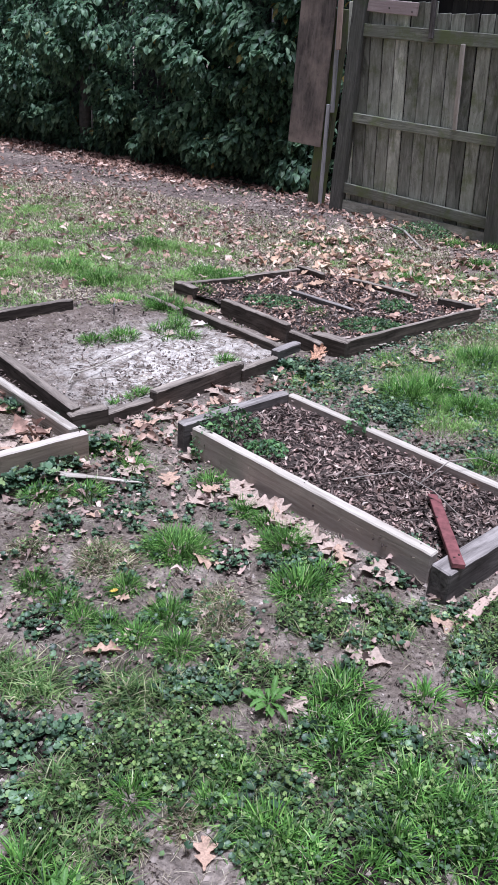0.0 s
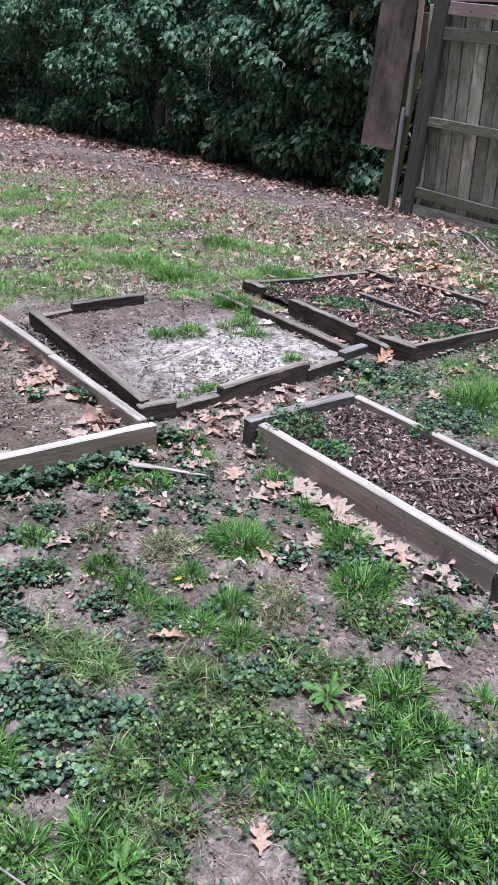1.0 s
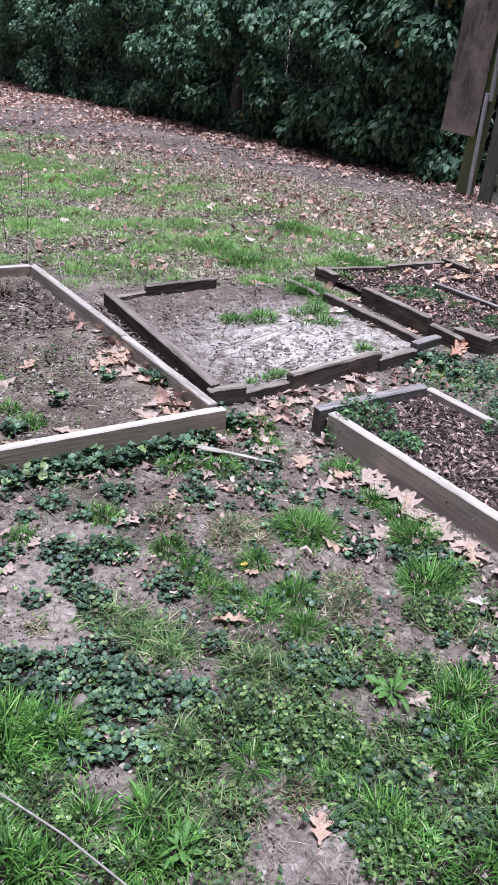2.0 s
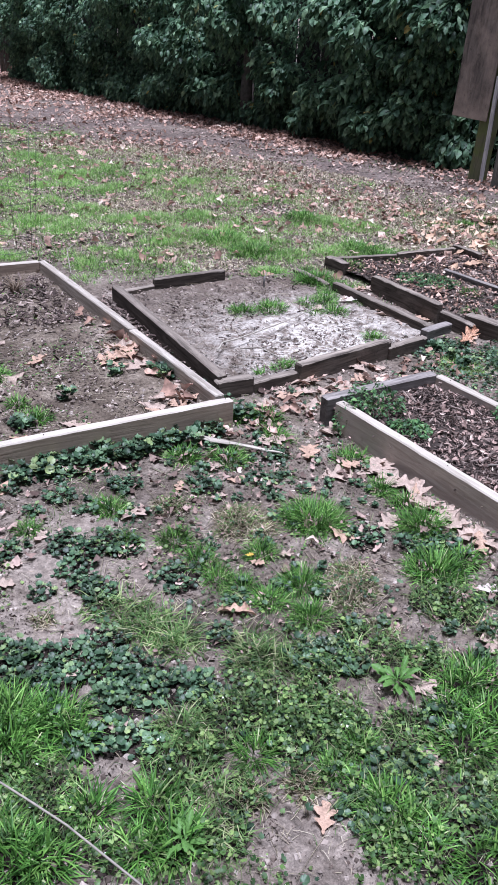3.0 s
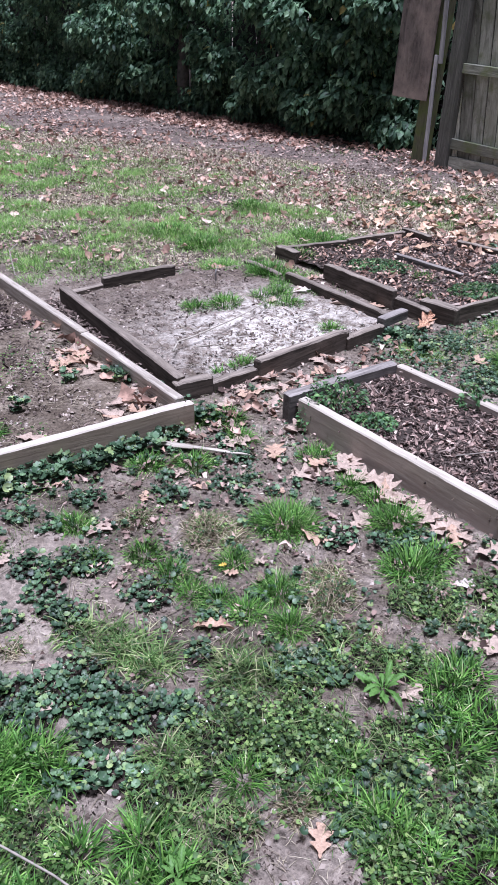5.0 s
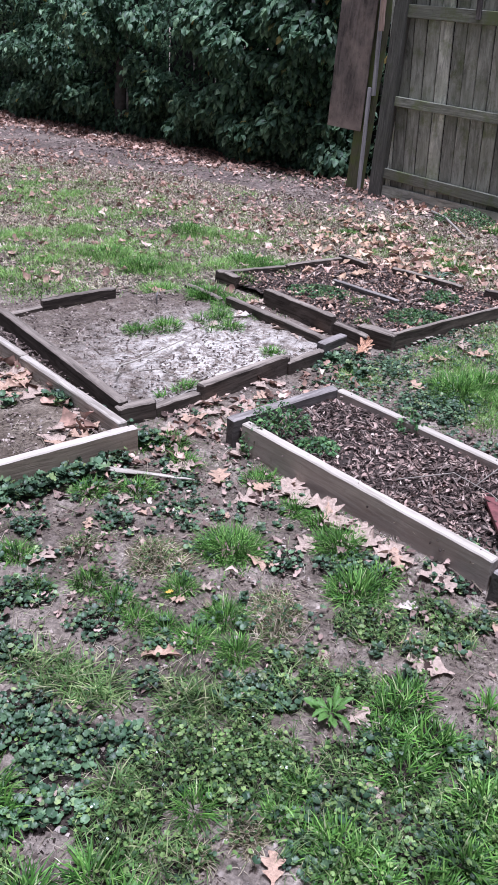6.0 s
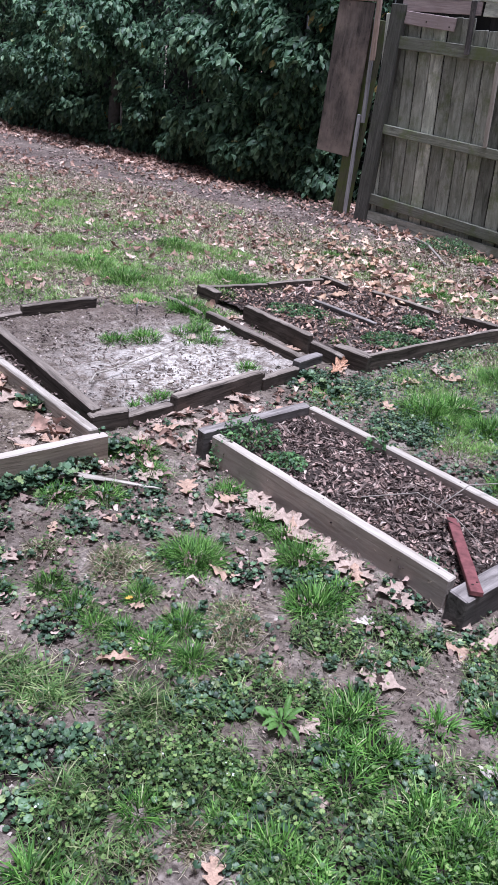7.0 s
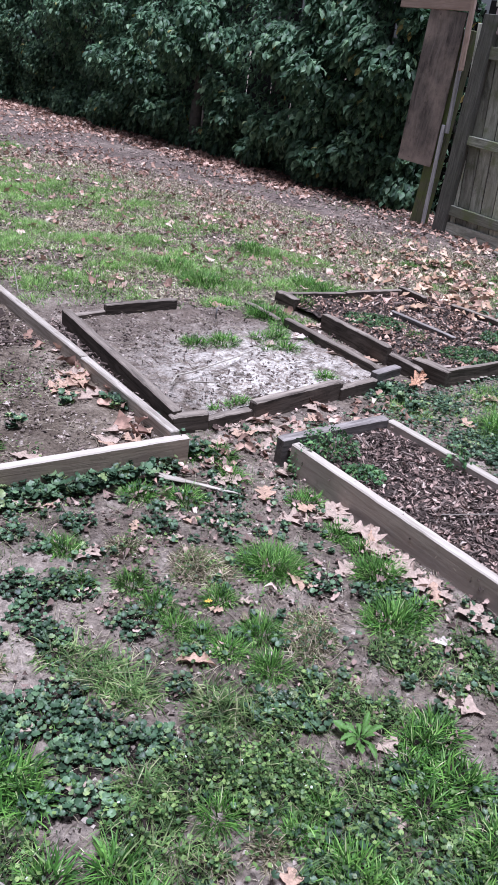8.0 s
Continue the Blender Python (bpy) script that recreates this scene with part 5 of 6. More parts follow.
x3, y3, g = sown(4500, (-2.4, -0.9, 2.0, 4.2), lambda a, b: inside(a, b, BED_A) * np.clip((fractal(a, b, 3.0, 175) - 0.5) * 5, 0, 1), 176)
x, y = np.concatenate([x, x3]), np.concatenate([y, y3])
v, f = creeping(CLOVER + CLOVER_MORE + CLOVER_EAST + WILD_CLOVER[::3], 290, 0.0115, 0.042, SMALL_LEAVES, 173, np.column_stack([x, y]))
v, f = joined((v, f), creeping([(a, b, 0.85 * r) for a, b, r in STRAW], 110, 0.01, 0.045, SMALL_LEAVES, 174))
stuff("clover", v, f, M_CLOVER, "small bright green clover and chickweed leaves", "clover")
x, y, g = sown(2600, (-1.2, 1.2, 0.8, 1.9), lambda a, b: 0.35 * near_patch(a, b, CLOVER + CLOVER_MORE), 181)
v, f = strewn(SMALL_LEAVES, np.column_stack([x, y, level(x, y) + g.uniform(0.03, 0.055, len(x))]), g.uniform(0, 6.28, len(x)), g.normal(0, 0.4, len(x)), g.normal(0, 0.4, len(x)), g.uniform(0.004, 0.0075, len(x)))
stuff("chickweed_flowers", v, f, M_FLOWER, "tiny white chickweed flowers among the leaves", "flowers")


# ---- flakes: small flat scraps ----
FLAKE = (np.array([(-0.5, -0.2, 0.0), (0.5, -0.14, 0.08), (0.44, 0.16, 0.16), (-0.46, 0.2, 0.1)]), np.array([(0, 1, 2, 3)]))
FLAKE_BENT = (np.array([(-0.5, -0.12, 0.1), (0.5, -0.22, 0.0), (0.4, 0.2, 0.12), (-0.42, 0.14, 0.02)]), np.array([(0, 1, 2, 3)]))


# ---- leaf litter, mulch, crumbs and twigs ----
def litter_chance(x, y):
    hx, hy = x - H0[0], y - H0[1]
    out = hx * H_OUT[0] + hy * H_OUT[1]
    along = hx * H_DIR[0] + hy * H_DIR[1]
    bare = 1 - 0.82 * np.exp(-((out - 1.7) / 0.8) ** 2) * (along < 5.5)
    strip = np.clip(1.5 - np.abs(out - 0.45) / 0.6, 0, 1) * (out > -0.5 - 1.2 * (along > H_LEN - 0.6))
    strip = strip * np.clip(along / 2.5, 0.3, 1)
    loose = np.clip(1.0 - (out - 1.0) / 3.6, 0, 1) * (out > 0) * np.clip((fractal(x, y, 1.3, 201) - 0.34) * 3.2, 0.12, 1) * np.clip(0.5 - 0.07 * (x + 1.5), 0.46, 0.7) * bare
    heap = np.exp(-(((x - 1.0) * 0.55 + (y - 6.3) * 0.45) ** 2) / 0.5 - ((x - 1.0) * 0.6 - (y - 6.3) * 0.7) ** 2 / 1.6) * 0.5
    k = np.maximum(np.maximum(strip, loose), heap * np.clip((fractal(x, y, 2.2, 203) - 0.25) * 2.4, 0, 1))
    k = np.maximum(k, 0.8 * (along > H_LEN - 0.8) * (out > -2.0) * (out < 1.5))
    return np.clip(k, 0, 1) * (1 - 0.75 * lawn_chance(x, y)) * (out > -0.4 - 1.6 * (along > H_LEN - 0.8)) * (y > 5.6) * ~inside(x, y, BED_B)


def leaves_on(x, y, g, size, steep=0.35, lift=0.012, shapes=LITTER_LEAVES):
    n = len(x)
    return strewn(shapes, np.column_stack([x, y, level(x, y) + lift + g.random(n) * 0.02]), g.uniform(0, 6.28, n), g.normal(0, steep, n), g.normal(0, steep, n), size * g.uniform(0.6, 1.35, n))


x, y, g = sown(140000, (-17.0, 2.4, 5.6, 23.0), litter_chance, 211)
back = leaves_on(x, y, g, 0.08, 0.4, 0.012, FAR_LEAVES)
x, y, g = sown(2200, (-6.5, 2.2, 5.0, 10.5), lambda a, b: 0.45 * (vnoise(a, b, 1.6, 222) > 0.4) * ~in_beds(a, b), 213)
lawn_leaves = leaves_on(x, y, g, 0.08, 0.4)
x, y, g = sown(5000, (-1.9, 1.9, 1.55, 5.2), lambda a, b: 0.8 * (near_patch(a, b, DIRT, 1.0) == 0) * ~in_beds(a, b), 215)
small = leaves_on(x, y, g, 0.019, 0.35, 0.004, SHREDS)
x, y, g = sown(60000, (-8.0, 2.2, 4.8, 12.5), lambda a, b: 0.7 * (1 - 0.85 * lawn_chance(a, b)) * np.clip((fractal(a, b, 1.8, 214) - 0.25) * 2, 0.15, 1) * ~in_beds(a, b), 216)
shreds = leaves_on(x, y, g, 0.022, 0.25, 0.004, [(v * np.array((1, 2.2, 2)), f) for v, f in (FLAKE, FLAKE_BENT)])
x, y, g = sown(7500, (-0.4, 1.1, 2.2, 3.6), lambda a, b: 0.8 * inside(a, b, BED_C), 237)
in_c = leaves_on(x, y, g, 0.025, 0.4, 0.01, [(v * np.array((1.1, 0.85, 1)), f) for v, f in SHREDS])
x, y, g = sown(6000, (-0.8, 1.4, 4.3, 6.2), lambda a, b: 0.8 * inside(a, b, BED_D), 218)
in_d = leaves_on(x, y, g, 0.024, 0.4, 0.01, SHREDS)
x, y, g = sown(130, (-0.8, 1.4, 4.3, 6.2), lambda a, b: 0.5 * inside(a, b, BED_D), 219)
in_d = joined(in_d, leaves_on(x, y, g, 0.075, 0.4, 0.015))
x, y, g = sown(420, (-2.4, -0.8, 2.9, 4.4), lambda a, b: inside(a, b, BED_A) * np.clip(1 - side(a, b, (-2.35, 4.45), (-0.8, 3.0)) / -0.55, 0, 1) * np.exp(-((a + 1.25) / 0.45) ** 2), 220)
in_a = leaves_on(x, y, g, 0.08, 0.5, 0.015)
x, y, g = sown(950, (-0.8, 0.6, 2.6, 4.1), lambda a, b: 0.75 * np.clip(1.1 - np.abs(side(a, b, (-0.75, 3.1), (0.1, 4.1)) + 0.18) / 0.26, 0, 1) * ~in_beds(a, b), 217)
seam = leaves_on(x, y, g, 0.055, 0.35, 0.008)
v, f = joined(back, lawn_leaves, seam, in_a, in_d)
mv, mf = in_c
x, y, g = sown(1300, (-1.5, 1.0, 1.7, 3.4), lambda a, b: 0.8 * (fractal(a, b, 4.0, 262) > 0.42) * ~in_beds(a, b), 263)
broken = leaves_on(x, y, g, 0.036, 0.3, 0.006, LITTER_LEAVES)
shreds = joined(shreds, small, broken)
stuff("leaf_scraps", shreds[0], shreds[1], M_MULCH_LEAF, "small brown scraps of rotting leaves on soil", "leaf litter")
stuff("leaf_mulch", mv, mf, M_MULCH_LEAF, "dark brown shredded leaves over bed soil", "mulch")
stuff("leaf_litter", v, f, M_LITTER, "pinkish brown dry leaves strewn below a hedge", "leaf litter")
x, y, g = sown(3800, (-0.2, 2.3, 5.2, 8.6), lambda a, b: 0.55 * np.clip(litter_chance(a, b) * 1.5, 0, 1) * (vnoise(a, b, 2.0, 219) > 0.35), 221)
v, f = leaves_on(x, y, g, 0.085, 0.22, 0.02)
stuff("leaf_litter", v, f, M_DRIFT, "light tan fallen leaves in a loose drift", "leaf litter")

CHIP = (np.array([(-0.5, -0.16, 0), (0.5, -0.1, 0.03), (0.46, 0.12, 0), (-0.5, 0.17, 0.04), (-0.44, -0.1, 0.1), (0.42, -0.05, 0.11), (0.4, 0.1, 0.1), (-0.46, 0.12, 0.12)]),
        np.array([(4, 5, 6, 7), (0, 1, 5, 4), (1, 2, 6, 5), (2, 3, 7, 6), (3, 0, 4, 7)]))


def chips(n, corners, size, z, seed, thin=1.0):
    c = np.array(corners)
    x, y, g = sown(n, (c[:, 0].min(), c[:, 0].max(), c[:, 1].min(), c[:, 1].max()), lambda a, b: inside(a, b, corners) * 1.0, seed)
    n = len(x)
    w = (0.35 + 1.9 * g.random(n) ** 2.2) * size
    return strewn([CHIP], np.column_stack([x, y, z + g.uniform(-0.004, 0.02, n)]), g.uniform(0, 6.28, n), g.normal(0, 0.35, n), g.normal(0, 0.5, n), np.column_stack([w, w * thin * g.uniform(0.6, 1.3, n), w * 0.7]))


x, y, g = sown(230000, (-2.0, 1.8, 0.8, 5.0), lambda a, b: 0.8 * np.clip((fractal(a, b, 5.0, 235) - 0.42) * 6, 0.04, 1) * ~in_beds(a, b), 236)
n = len(x)
w = 0.003 + 0.008 * g.random(n) ** 3
duff = strewn([FLAKE, FLAKE_BENT], np.column_stack([x, y, level(x, y) + 0.002]), g.uniform(0, 6.28, n), g.normal(0, 0.3, n), g.normal(0, 0.4, n), np.column_stack([w, w * g.uniform(0.3, 1.4, n), w]))
x, y, g = sown(60000, (-7.0, 2.3, 4.8, 11.5), lambda a, b: 0.8 * np.clip((fractal(a, b, 2.4, 238) - 0.25) * 2.2, 0.1, 1) * ~in_beds(a, b), 239)
n = len(x)
w = 0.012 + 0.035 * g.random(n) ** 2
far_duff = strewn([FLAKE, FLAKE_BENT], np.column_stack([x, y, level(x, y) + 0.002]), g.uniform(0, 6.28, n), g.normal(0, 0.2, n), g.normal(0, 0.2, n), np.column_stack([w, w * g.uniform(0.5, 1.8, n), w * 0.5]))
dv, df = joined(duff, far_duff)
# black flakes sown under the plants, standing in for shade between leaves
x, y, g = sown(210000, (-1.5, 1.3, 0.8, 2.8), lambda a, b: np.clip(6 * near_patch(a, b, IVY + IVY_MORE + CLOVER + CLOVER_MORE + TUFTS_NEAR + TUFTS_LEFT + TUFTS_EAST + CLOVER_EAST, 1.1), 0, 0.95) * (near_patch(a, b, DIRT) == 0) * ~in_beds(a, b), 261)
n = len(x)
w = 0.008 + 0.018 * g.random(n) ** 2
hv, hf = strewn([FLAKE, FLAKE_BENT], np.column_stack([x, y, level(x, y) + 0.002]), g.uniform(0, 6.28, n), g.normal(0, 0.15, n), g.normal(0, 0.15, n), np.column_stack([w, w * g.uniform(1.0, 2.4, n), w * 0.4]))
stuff("humus", hv, hf, M_PLANT_SHADE, "black flakes below low plants, painted in place of shade", "humus", smooth=False)
stuff("duff", dv, df, M_DUFF, "fine dark crumbs of rotted leaves on soil", "duff", smooth=False)
v, f = joined(chips(13000, BED_C, 0.03, LEVEL["C"] + 0.008, 231, 0.42), chips(5200, BED_D, 0.03, LEVEL["D"] + 0.005, 232), chips(7000, BED_A, 0.018, LEVEL["A"] + 0.004, 233), chips(6000, [(-1.75, 3.8), (-2.4, 4.42), (-3.3, 3.6), (-2.7, 3.1)], 0.024, LEVEL["A"] + 0.006, 244), chips(5000, [(-0.8, 3.08), (-0.86, 3.24), (-1.8, 4.2), (-1.98, 4.17)], 0.024, 0.012, 245), chips(3000, BED_B, 0.014, LEVEL["B"] + 0.002, 234))
stuff("mulch", v, f, M_CHIPS, "chopped brown bark and leaf mulch", "mulch", smooth=False)

CRUMB = (np.array([(0.5, 0, 0), (-0.5, 0, 0.05), (0, 0.5, 0), (0, -0.45, 0), (0.05, 0, 0.42), (0, 0, -0.3)]), np.array([(0, 2, 4), (2, 1, 4), (1, 3, 4), (3, 0, 4)]))
x, y, g = sown(90000, (-3.2, 1.5, 0.8, 5.4), lambda a, b: np.where(inside(a, b, BED_A), 0.8, np.where(inside(a, b, BED_B), 0.7, 0.55 * np.clip((vnoise(a, b, 8.0, 241) - 0.2) * 2, 0, 1))) * ~inside(a, b, BED_C), 242)
n = len(x)
v, f = strewn([CRUMB], np.column_stack([x, y, level(x, y) + 0.001]), g.uniform(0, 6.28, n), g.normal(0, 0.5, n), g.normal(0, 0.5, n), 0.004 + 0.02 * g.random(n) ** 3)
stuff("soil_crumbs", v, f, M_CLOD, "loose crumbs and clods of brown soil", "soil", smooth=False)

TWIG = (np.array([(-0.5, -0.012, 0), (-0.5, 0.012, 0), (-0.5, 0, 0.02), (0.05, 0.03, 0.01), (0.05, 0.055, 0.01), (0.05, 0.042, 0.03), (0.5, -0.006, 0), (0.5, 0.006, 0), (0.5, 0, 0.012)]),
        np.array([(0, 1, 4, 3), (1, 2, 5, 4), (2, 0, 3, 5), (3, 4, 7, 6), (4, 5, 8, 7), (5, 3, 6, 8)]))
x, y, g = sown(6500, (-3.0, 1.7, 0.9, 6.4), lambda a, b: 0.22 + 0.35 * (b < 3.3) * (b > 1.8) + 0.5 * inside(a, b, BED_C) + 0.3 * (inside(a, b, BED_B) | inside(a, b, BED_A) | inside(a, b, BED_D)), 251)
n = len(x)
w = g.uniform(0.03, 0.16, n)
v, f = strewn([TWIG], np.column_stack([x, y, level(x, y) + 0.008]), g.uniform(0, 6.28, n), g.normal(0, 0.12, n), g.normal(0, 0.6, n), np.column_stack([w, 0.06 + w * 0.3, 0.06 + 0 * w]))
stuff("twigs", v, f, M_STRAW, "thin pale twigs and stalks on soil", "twigs")

# ---- single fallen leaves ----
OAK = [raw_mesh("fallen_leaf", *leaf_shape(33, 7, lb, d, w, c, b, sd, pt), M_TAN_LEAF) for lb, d, w, c, b, sd, pt in
       ((3.8, 0.46, 0.2, 0.35, 0.35, 1, 1.25), (3.3, 0.5, 0.22, -0.3, 0.5, 2, 1.15), (3.6, 0.4, 0.2, 0.7, -0.35, 3, 1.2), (3.0, 0.52, 0.23, 0.45, 0.3, 4, 1.3))]


def in_tone(meshes, material):
    out = []
    for me in meshes:
        c = me.copy()
        c.materials[0] = material
        out.append(c)
    return out


TONES = ((OAK, "dry tan oak leaf lying on soil"), (in_tone(OAK, M_PALE_LEAF), "bleached pale oak leaf lying on soil"), (in_tone(OAK, M_RUST_LEAF), "rusty brown curled oak leaf on the ground"))
rl = random.Random(17)


def drop_leaves(rows, rust=0.25, pale=0.04, lift=0.012):
    for a, b, r, turn in rows:
        k = rl.random()
        if a > 0.6 and b < 1.7:
            k = rust + 0.01
        # keep clear of the mulched bed's long board
        gap = (0.81 * (0.605 - a) + 0.89 * (2.24 - b)) / 1.203
        if -0.03 < gap < 0.085 and -0.2 < a < 0.6:
            a, b = a - 0.673 * (0.085 - gap), b - 0.74 * (0.085 - gap)
        meshes, label = TONES[2 if k < rust else 1 if k < rust + pale else 0]
        ob = new("fallen_leaf", meshes[rl.randrange(4)])
        z = float(level(np.array([a]), np.array([b]))[0])
        wide = max(0.055, 2.45 * r)
        ob.matrix_world = pose(a, b, z + lift, rl.uniform(-9, 9), rl.uniform(-9, 9), turn + rl.uniform(-15, 15)) @ Matrix.Diagonal((wide, wide * rl.uniform(0.75, 1.2), wide * rl.uniform(0.35, 0.9), 1))
        tagged(ob, label, "leaf", "fallen leaves")


for rows in (LEAVES_A, LEAVES_B, LEAVES_C):
    drop_leaves(rows, 0.3, 0.012)
rg = random.Random(23)
drop_leaves([(-0.12 + 0.66 * q - 0.75 * d, 2.83 - 0.6 * q - 0.8 * d, rg.uniform(0.04, 0.07), rg.uniform(0, 360)) for q, d in ((k / 12 + rg.uniform(-0.03, 0.03), abs(rg.gauss(0.0, 0.045))) for k in range(12))], 0.25, 0.06, 0.022)
drop_leaves(LEAVES_BED, 0.5, 0.02)
drop_leaves(LEAVES_D, 0.5, 0.1)
drop_leaves(LEAVES_E, 0.35, 0.1)
drop_leaves(LEAVES_F, 0.6, 0.0)
curled = new("fallen_leaf", in_tone(OAK, M_ORANGE_LEAF)[3])
curled.matrix_world = pose(0.25, 4.25, 0.05, 14, -10, 60) @ Matrix.Diagonal((0.15, 0.14, 0.2, 1))
tagged(curled, "curled orange-brown leaf beside a bed's corner", "leaf", "fallen leaves")

yellow = new("fallen_leaf", in_tone(OAK, M_YELLOW)[0])
yellow.matrix_world = pose(-0.41, 2.06, 0.02, 8, 5, 30) @ Matrix.Diagonal((0.03, 0.03, 0.02, 1))
tagged(yellow, "small bright yellow leaf on bare soil", "leaf", "fallen leaves")

# ---- loose things ----
red = thing("red_stick", "red painted wooden stick resting on a bed's end board", "stick")
p0, p1 = Vector((0.669, 2.181, 0.152)), Vector((0.68, 2.76, 0.082))
d = p1 - p0
bar = part("bar", timber(d.length, 0.042, 0.018, 7, 0.0015, 0.002), M_RED, red)
bar.matrix_world = Matrix.Translation(p0) @ d.to_track_quat("X", "Z").to_matrix().to_4x4()
for k, (a, b) in enumerate(((0.04, 0.008), (0.06, -0.01))):
    hole = part("nail", tube([(a, b, -0.002), (a, b, 0.002)], 0.004, 8), M_NAIL, red)
    hole.matrix_world = bar.matrix_world.copy()

slat = thing("loose_lath", "thin pale weathered lath lying on the soil", "lath")
sp = part("strip", timber(0.37, 0.036, 0.006, 8, 0.004, 0.002, 10, 0.2), M_WORN_WOOD, slat)
sp.matrix_world = pose(-0.814, 2.758, 0.022, -4, 1.0, -1.5)

stake = thing("stake", "dark green metal stake standing in long grass", "stake", (-0.905, 1.305, 0.0))
pole = part("pole", tube([(0, 0, -0.05), (0.008, 0.002, 0.3), (0.022, 0.004, 0.7), (0.036, 0.006, 1.15)], [0.036, 0.036, 0.035, 0.034], 14), M_STAKE, stake)
pole.location = (0, 0, 0)

cane = thing("cane", "thin pale dry cane lying across the grass", "stick")
part("cane", tube([(-0.97, 1.13, 0.055), (-0.865, 1.104, 0.05), (-0.76, 1.08, 0.054), (-0.648, 1.052, 0.048), (-0.534, 1.017, 0.052), (-0.418, 0.974, 0.048), (-0.3, 0.93, 0.045)], [0.0023, 0.0026, 0.0025, 0.0027, 0.0025, 0.0026, 0.0023], 7), M_CANE, cane)


def rosette(name, x, y, r, count, material, label, high):
    """A weed with a ring of long leaves."""
    th = thing(name, label, "weed", (x, y, float(lie(np.array([x]), np.array([y]))[0])))
    shapes = [raw_mesh("leaf", *leaf_shape(21, 5, lb, 0.2, w, c, -0.6, sd, 1.8), material) for lb, w, c, sd in ((5.5, 0.13, 0.5, 3), (6.5, 0.11, 0.7, 4), (4.6, 0.15, 0.4, 5))]
    for k in range(count):
        a = 360 * k / count + rl.uniform(-18, 18)
        s = r * rl.uniform(0.45, 1.2)
        ob = new("leaf", shapes[k % 3])
        ob.parent = th
        ob.matrix_local = pose(0, 0, 0.005, 0, 0, a) @ pose(s * 0.45, 0, high * rl.uniform(0.5, 1.1), 0, rl.uniform(-50, 0), rl.uniform(-20, 20)) @ Matrix.Diagonal((s, s, s, 1))
    return th


rosette("broadleaf_weed", 0.1, 1.655, 0.075, 18, M_ROSETTE, "bright green broadleaf weed in a flat rosette", 0.035)
rosette("broadleaf_weed", 0.83, 5.78, 0.13, 9, M_IVY, "dark green dock plant with upright leaves", 0.08)
rosette("broadleaf_weed", -0.3, 1.08, 0.05, 14, M_ROSETTE, "bright green broadleaf weed among grass", 0.035)


def sprigs(x, y, r, high, count, seed):
    """Leafy shoots growing from one place."""
    g = np.random.default_rng(seed)
    n = count
    w, d = g.uniform(0, 6.28, n), r * np.sqrt(g.random(n))
    px, py = x + d * np.cos(w), y + d * np.sin(w) * 0.7
    z = level(px, py) + high * g.random(n) ** 0.8 * (1 - 0.6 * (d / r) ** 2)
    return strewn(HEDGE_LEAVES, np.column_stack([px, py, z]), w + g.normal(0, 0.6, n), g.normal(0.2, 0.5, n), g.normal(0, 0.4, n), g.uniform(0.012, 0.031, n))


for x, y, r, high, count, sd, label in ((-0.14, 3.12, 0.14, 0.16, 420, 1, "leafy green weeds crowding a bed's corner"), (-0.25, 3.03, 0.05, 0.17, 110, 2, "yellowing weed hanging over a bed's edge"), (0.02, 2.98, 0.1, 0.08, 350, 12, "leafy green weeds along a pale board"), (0.62, 4.85, 0.22, 0.07, 1300, 3, "leafy weeds spreading in a mulched bed"), (0.8, 5.3, 0.13, 0.09, 500, 4, "leafy weeds spreading in a mulched bed"), (0.42, 3.24, 0.07, 0.13, 150, 5, "green weeds leaning over a pale board"), (-0.02, 5.25, 0.22, 0.05, 900, 7, "low green weeds in a mulched bed"), (1.35, 8.0, 0.3, 0.16, 1300, 6, "leafy weeds at the foot of a fence")):
    v, f = sprigs(x, y, r, high, count, sd)
    ob = new("weeds", raw_mesh("weeds", v, f, M_SMALL))
    tagged(ob, label, "weeds", kind="stuff")

# shelf fungi along the thin board
for k in range(12):
    q = 0.14 + 0.028 * k if k < 7 else 0.76 + 0.03 * (k - 7)
    bm = bmesh.new()
    bmesh.ops.create_uvsphere(bm, u_segments=10, v_segments=6, radius=1.0)
    for w in bm.verts:
        w.co.z *= 0.3
        w.co.x *= 1 + 0.2 * noise.noise(w.co * 2 + Vector((k, 0, 0)))
    for w in bm.faces:
        w.smooth = True
    r = rl.uniform(0.012, 0.022)
    th = part("fungus", bm, M_FUNGUS, bed_d, "pale bracket fungus")
    th.matrix_world = pose(0.421 + 0.94 * q + 0.01, 4.398 + 0.891 * q - 0.012, rl.uniform(0.012, 0.03), 0, 0, 44) @ Matrix.Diagonal((r, r * 0.8, r * 0.5, 1))

# dry stems, a piece of bark, a fallen branch
def stem(name, label, category, pts, r, material, sides=6):
    th = thing(name, label, category)
    part("stalk", tube(pts, [r * (1 - 0.45 * k / (len(pts) - 1)) for k in range(len(pts))], sides), material, th)
    return th


stem("dry_stem", "long curved dry stem lying on pale soil", "stem", [(-0.95, 3.5, 0.085), (-0.955, 3.61, 0.09), (-0.9, 3.7, 0.085), (-0.75, 3.97, 0.09), (-0.62, 4.3, 0.08)], 0.005, M_CORD)
stem("dry_stem", "short dry stem lying on pale soil", "stem", [(-0.86, 3.6, 0.075), (-0.77, 3.63, 0.085), (-0.64, 3.55, 0.075)], 0.004, M_CORD)
stem("dry_stem", "bleached stub of a stalk standing in soil", "stem", [(-1.0, 4.69, 0.05), (-1.0, 4.69, 0.11), (-0.99, 4.7, 0.14)], 0.006, M_BLUE_STRIP)
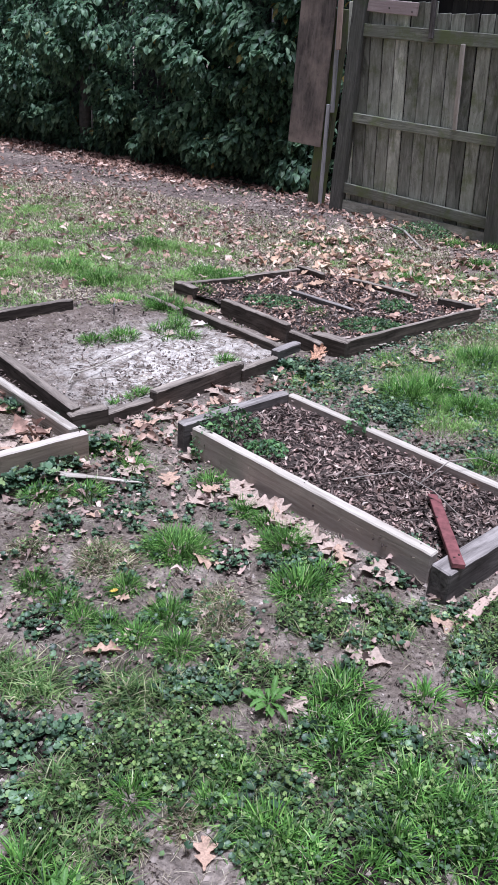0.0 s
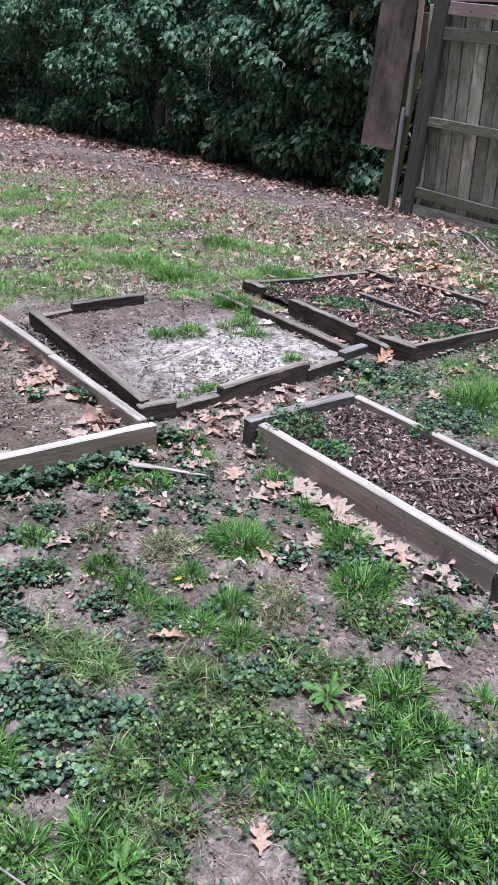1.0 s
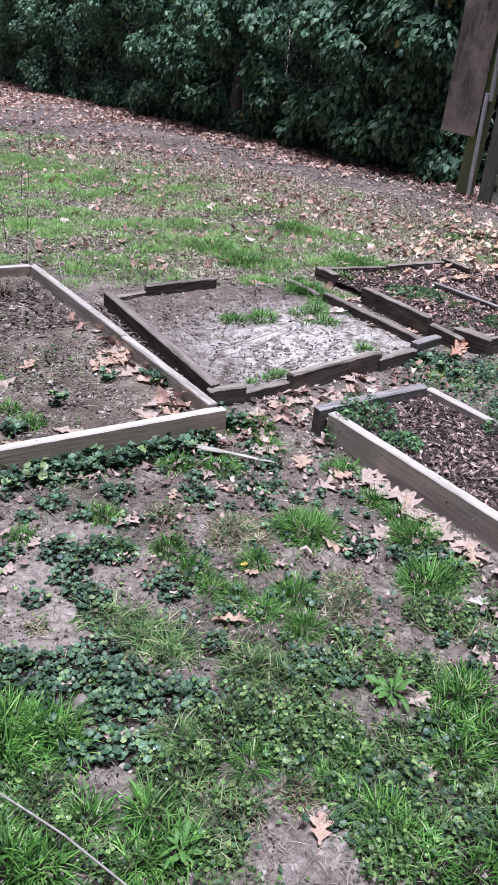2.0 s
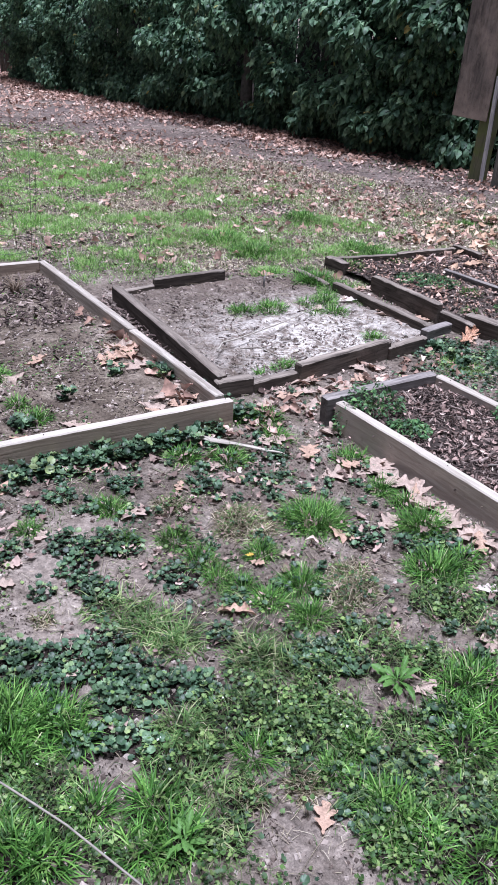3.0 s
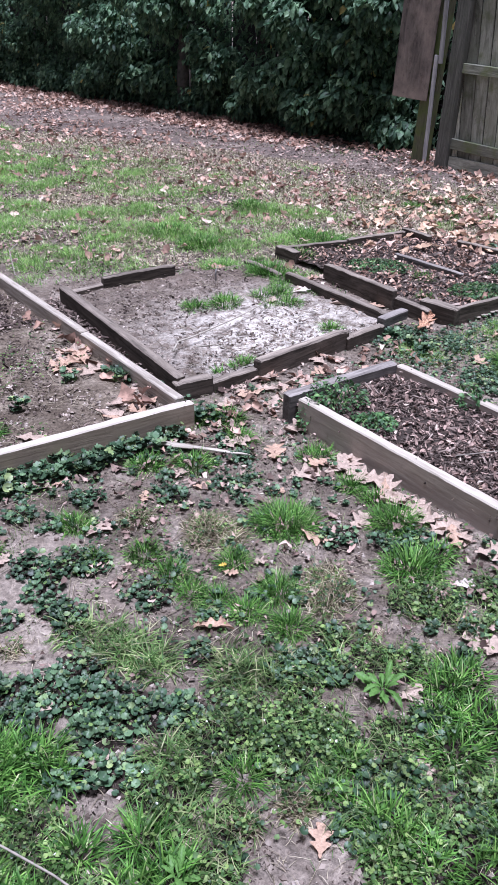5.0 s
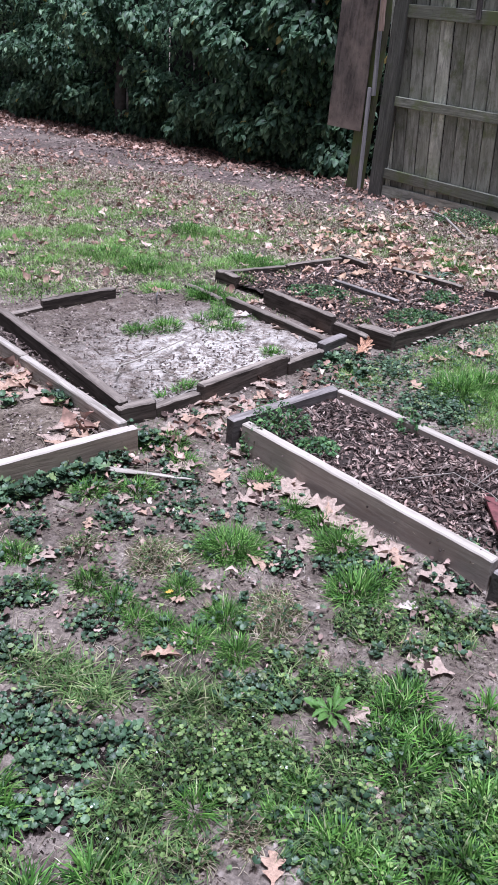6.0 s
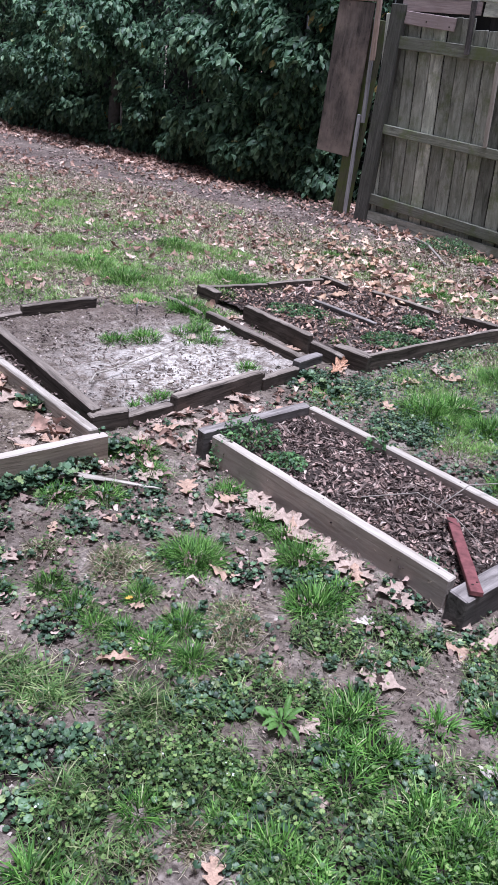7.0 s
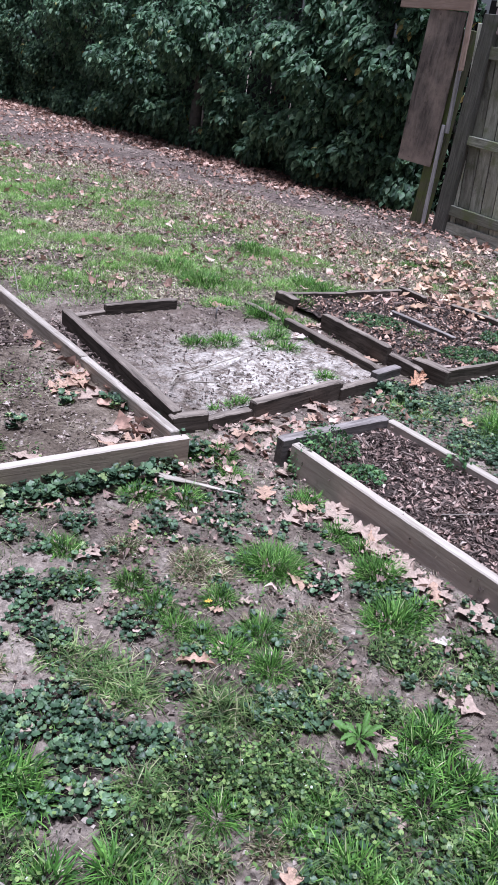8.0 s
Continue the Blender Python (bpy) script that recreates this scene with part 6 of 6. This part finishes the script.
stem("dry_stem", "thin curved dry stem beside a bed", "stem", [(-2.5, 5.13, 0.05), (-2.44, 4.9, 0.07), (-2.25, 4.56, 0.03), (-2.08, 4.43, 0.01)], 0.004, M_CANE)
stem("dry_stem", "thin dry stalk across the mulch", "stem", [(0.33, 2.76, 0.1), (0.55, 2.82, 0.12), (0.67, 2.69, 0.12), (0.76, 2.53, 0.1)], 0.0028, M_CANE)
stem("dry_stem", "thin arched stalk over a bed's board", "stem", [(0.62, 2.76, 0.1), (0.75, 2.87, 0.16), (0.87, 2.9, 0.17), (1.05, 2.93, 0.1)], 0.0028, M_CANE)
stem("fallen_branch", "bleached grey branch lying near a fence", "branch", [(1.06, 8.3, 0.04), (1.15, 7.95, 0.06), (1.2, 7.6, 0.05), (1.25, 7.3, 0.03)], 0.017, M_CANE, 8)
bark = thing("bark_piece", "tan strip of bark lying on the soil", "bark")
bp = part("strip", timber(0.24, 0.042, 0.008, 18, 0.008, 0.003, 14, 0.45), M_TAN_STRIP, bark)
bp.matrix_world = pose(0.7, 2.07, 0.03, 12, -2, 51)

# dead twigs of an old shrub in the bed's far corner
twiggy = thing("dead_shrub", "dry leafless stub of a small shrub in bed soil", "shrub", (-2.36, 4.05, 0.03))
rs = random.Random(31)
for k in range(40):
    a, l = rs.uniform(0, 6.28), rs.uniform(0.06, 0.15)
    c, s_ = math.cos(a) * rs.uniform(0.3, 1.0), math.sin(a) * rs.uniform(0.3, 1.0)
    part("twig", tube([(0.3 * l * s_, -0.3 * l * c, 0), (0.35 * l * c, 0.35 * l * s_, 0.5 * l), (l * c, l * s_, l * rs.uniform(0.6, 1.0))], [0.0035, 0.0025, 0.0012], 5), M_DRY_TWIG, twiggy)

# the wire cage beyond the dark bed's far corner
cage = thing("plant_cage", "thin wire plant cage standing behind a garden bed", "plant cage", (-2.82, 4.75, 0.0))


def cage_at(a, z):
    r = 0.22 + 0.25 * z
    return (-0.15 * z + r * math.cos(a), r * math.sin(a), z)


for a in (0.0, 1.2, 1.75, 3.0, 3.9, 4.9):
    part("upright", tube([cage_at(a, -0.02), cage_at(a, 0.88)], 0.0016, 5), M_WIRE, cage)
for z in (0.1, 0.42, 0.8):
    part("ring", tube([cage_at(2 * math.pi * k / 24, z) for k in range(25)], 0.0016, 5), M_WIRE, cage)

# a leafy shoot that leans in over the dark bed
shoot = thing("leafy_shoot", "thin dark green shoot with drooping leaves in a bed", "plant", (-1.7, 2.25, 0.02))
part("stalk", tube([(0, 0, 0), (0.02, 0.01, 0.5), (0.1, 0.02, 0.9), (0.27, 0.01, 1.13)], [0.006, 0.005, 0.004, 0.0025], 6), M_SMALL, shoot)
SHOOT_LEAF = raw_mesh("leaf", *leaf_shape(13, 5, 1.0, 0.04, 0.17, 0.35, -0.5, 8, 1.3), M_SMALL)
for x, y, z, pitch, yaw, size in ((0.335, 0.02, 1.075, 34, 25, 0.14), (0.31, 0.03, 1.15, 5, 40, 0.12), (0.2, 0.0, 1.1, 25, 190, 0.13), (0.1, 0.07, 1.0, 20, 80, 0.13), (0.07, -0.03, 0.85, 25, 260, 0.12), (0.06, 0.06, 0.7, 15, 100, 0.12), (0.24, 0.03, 1.22, -25, -20, 0.11)):
    leaf = new("leaf", SHOOT_LEAF)
    leaf.parent = shoot
    leaf.matrix_local = pose(x, y, z, 0, pitch, yaw) @ Matrix.Diagonal((size, size, size, 1))
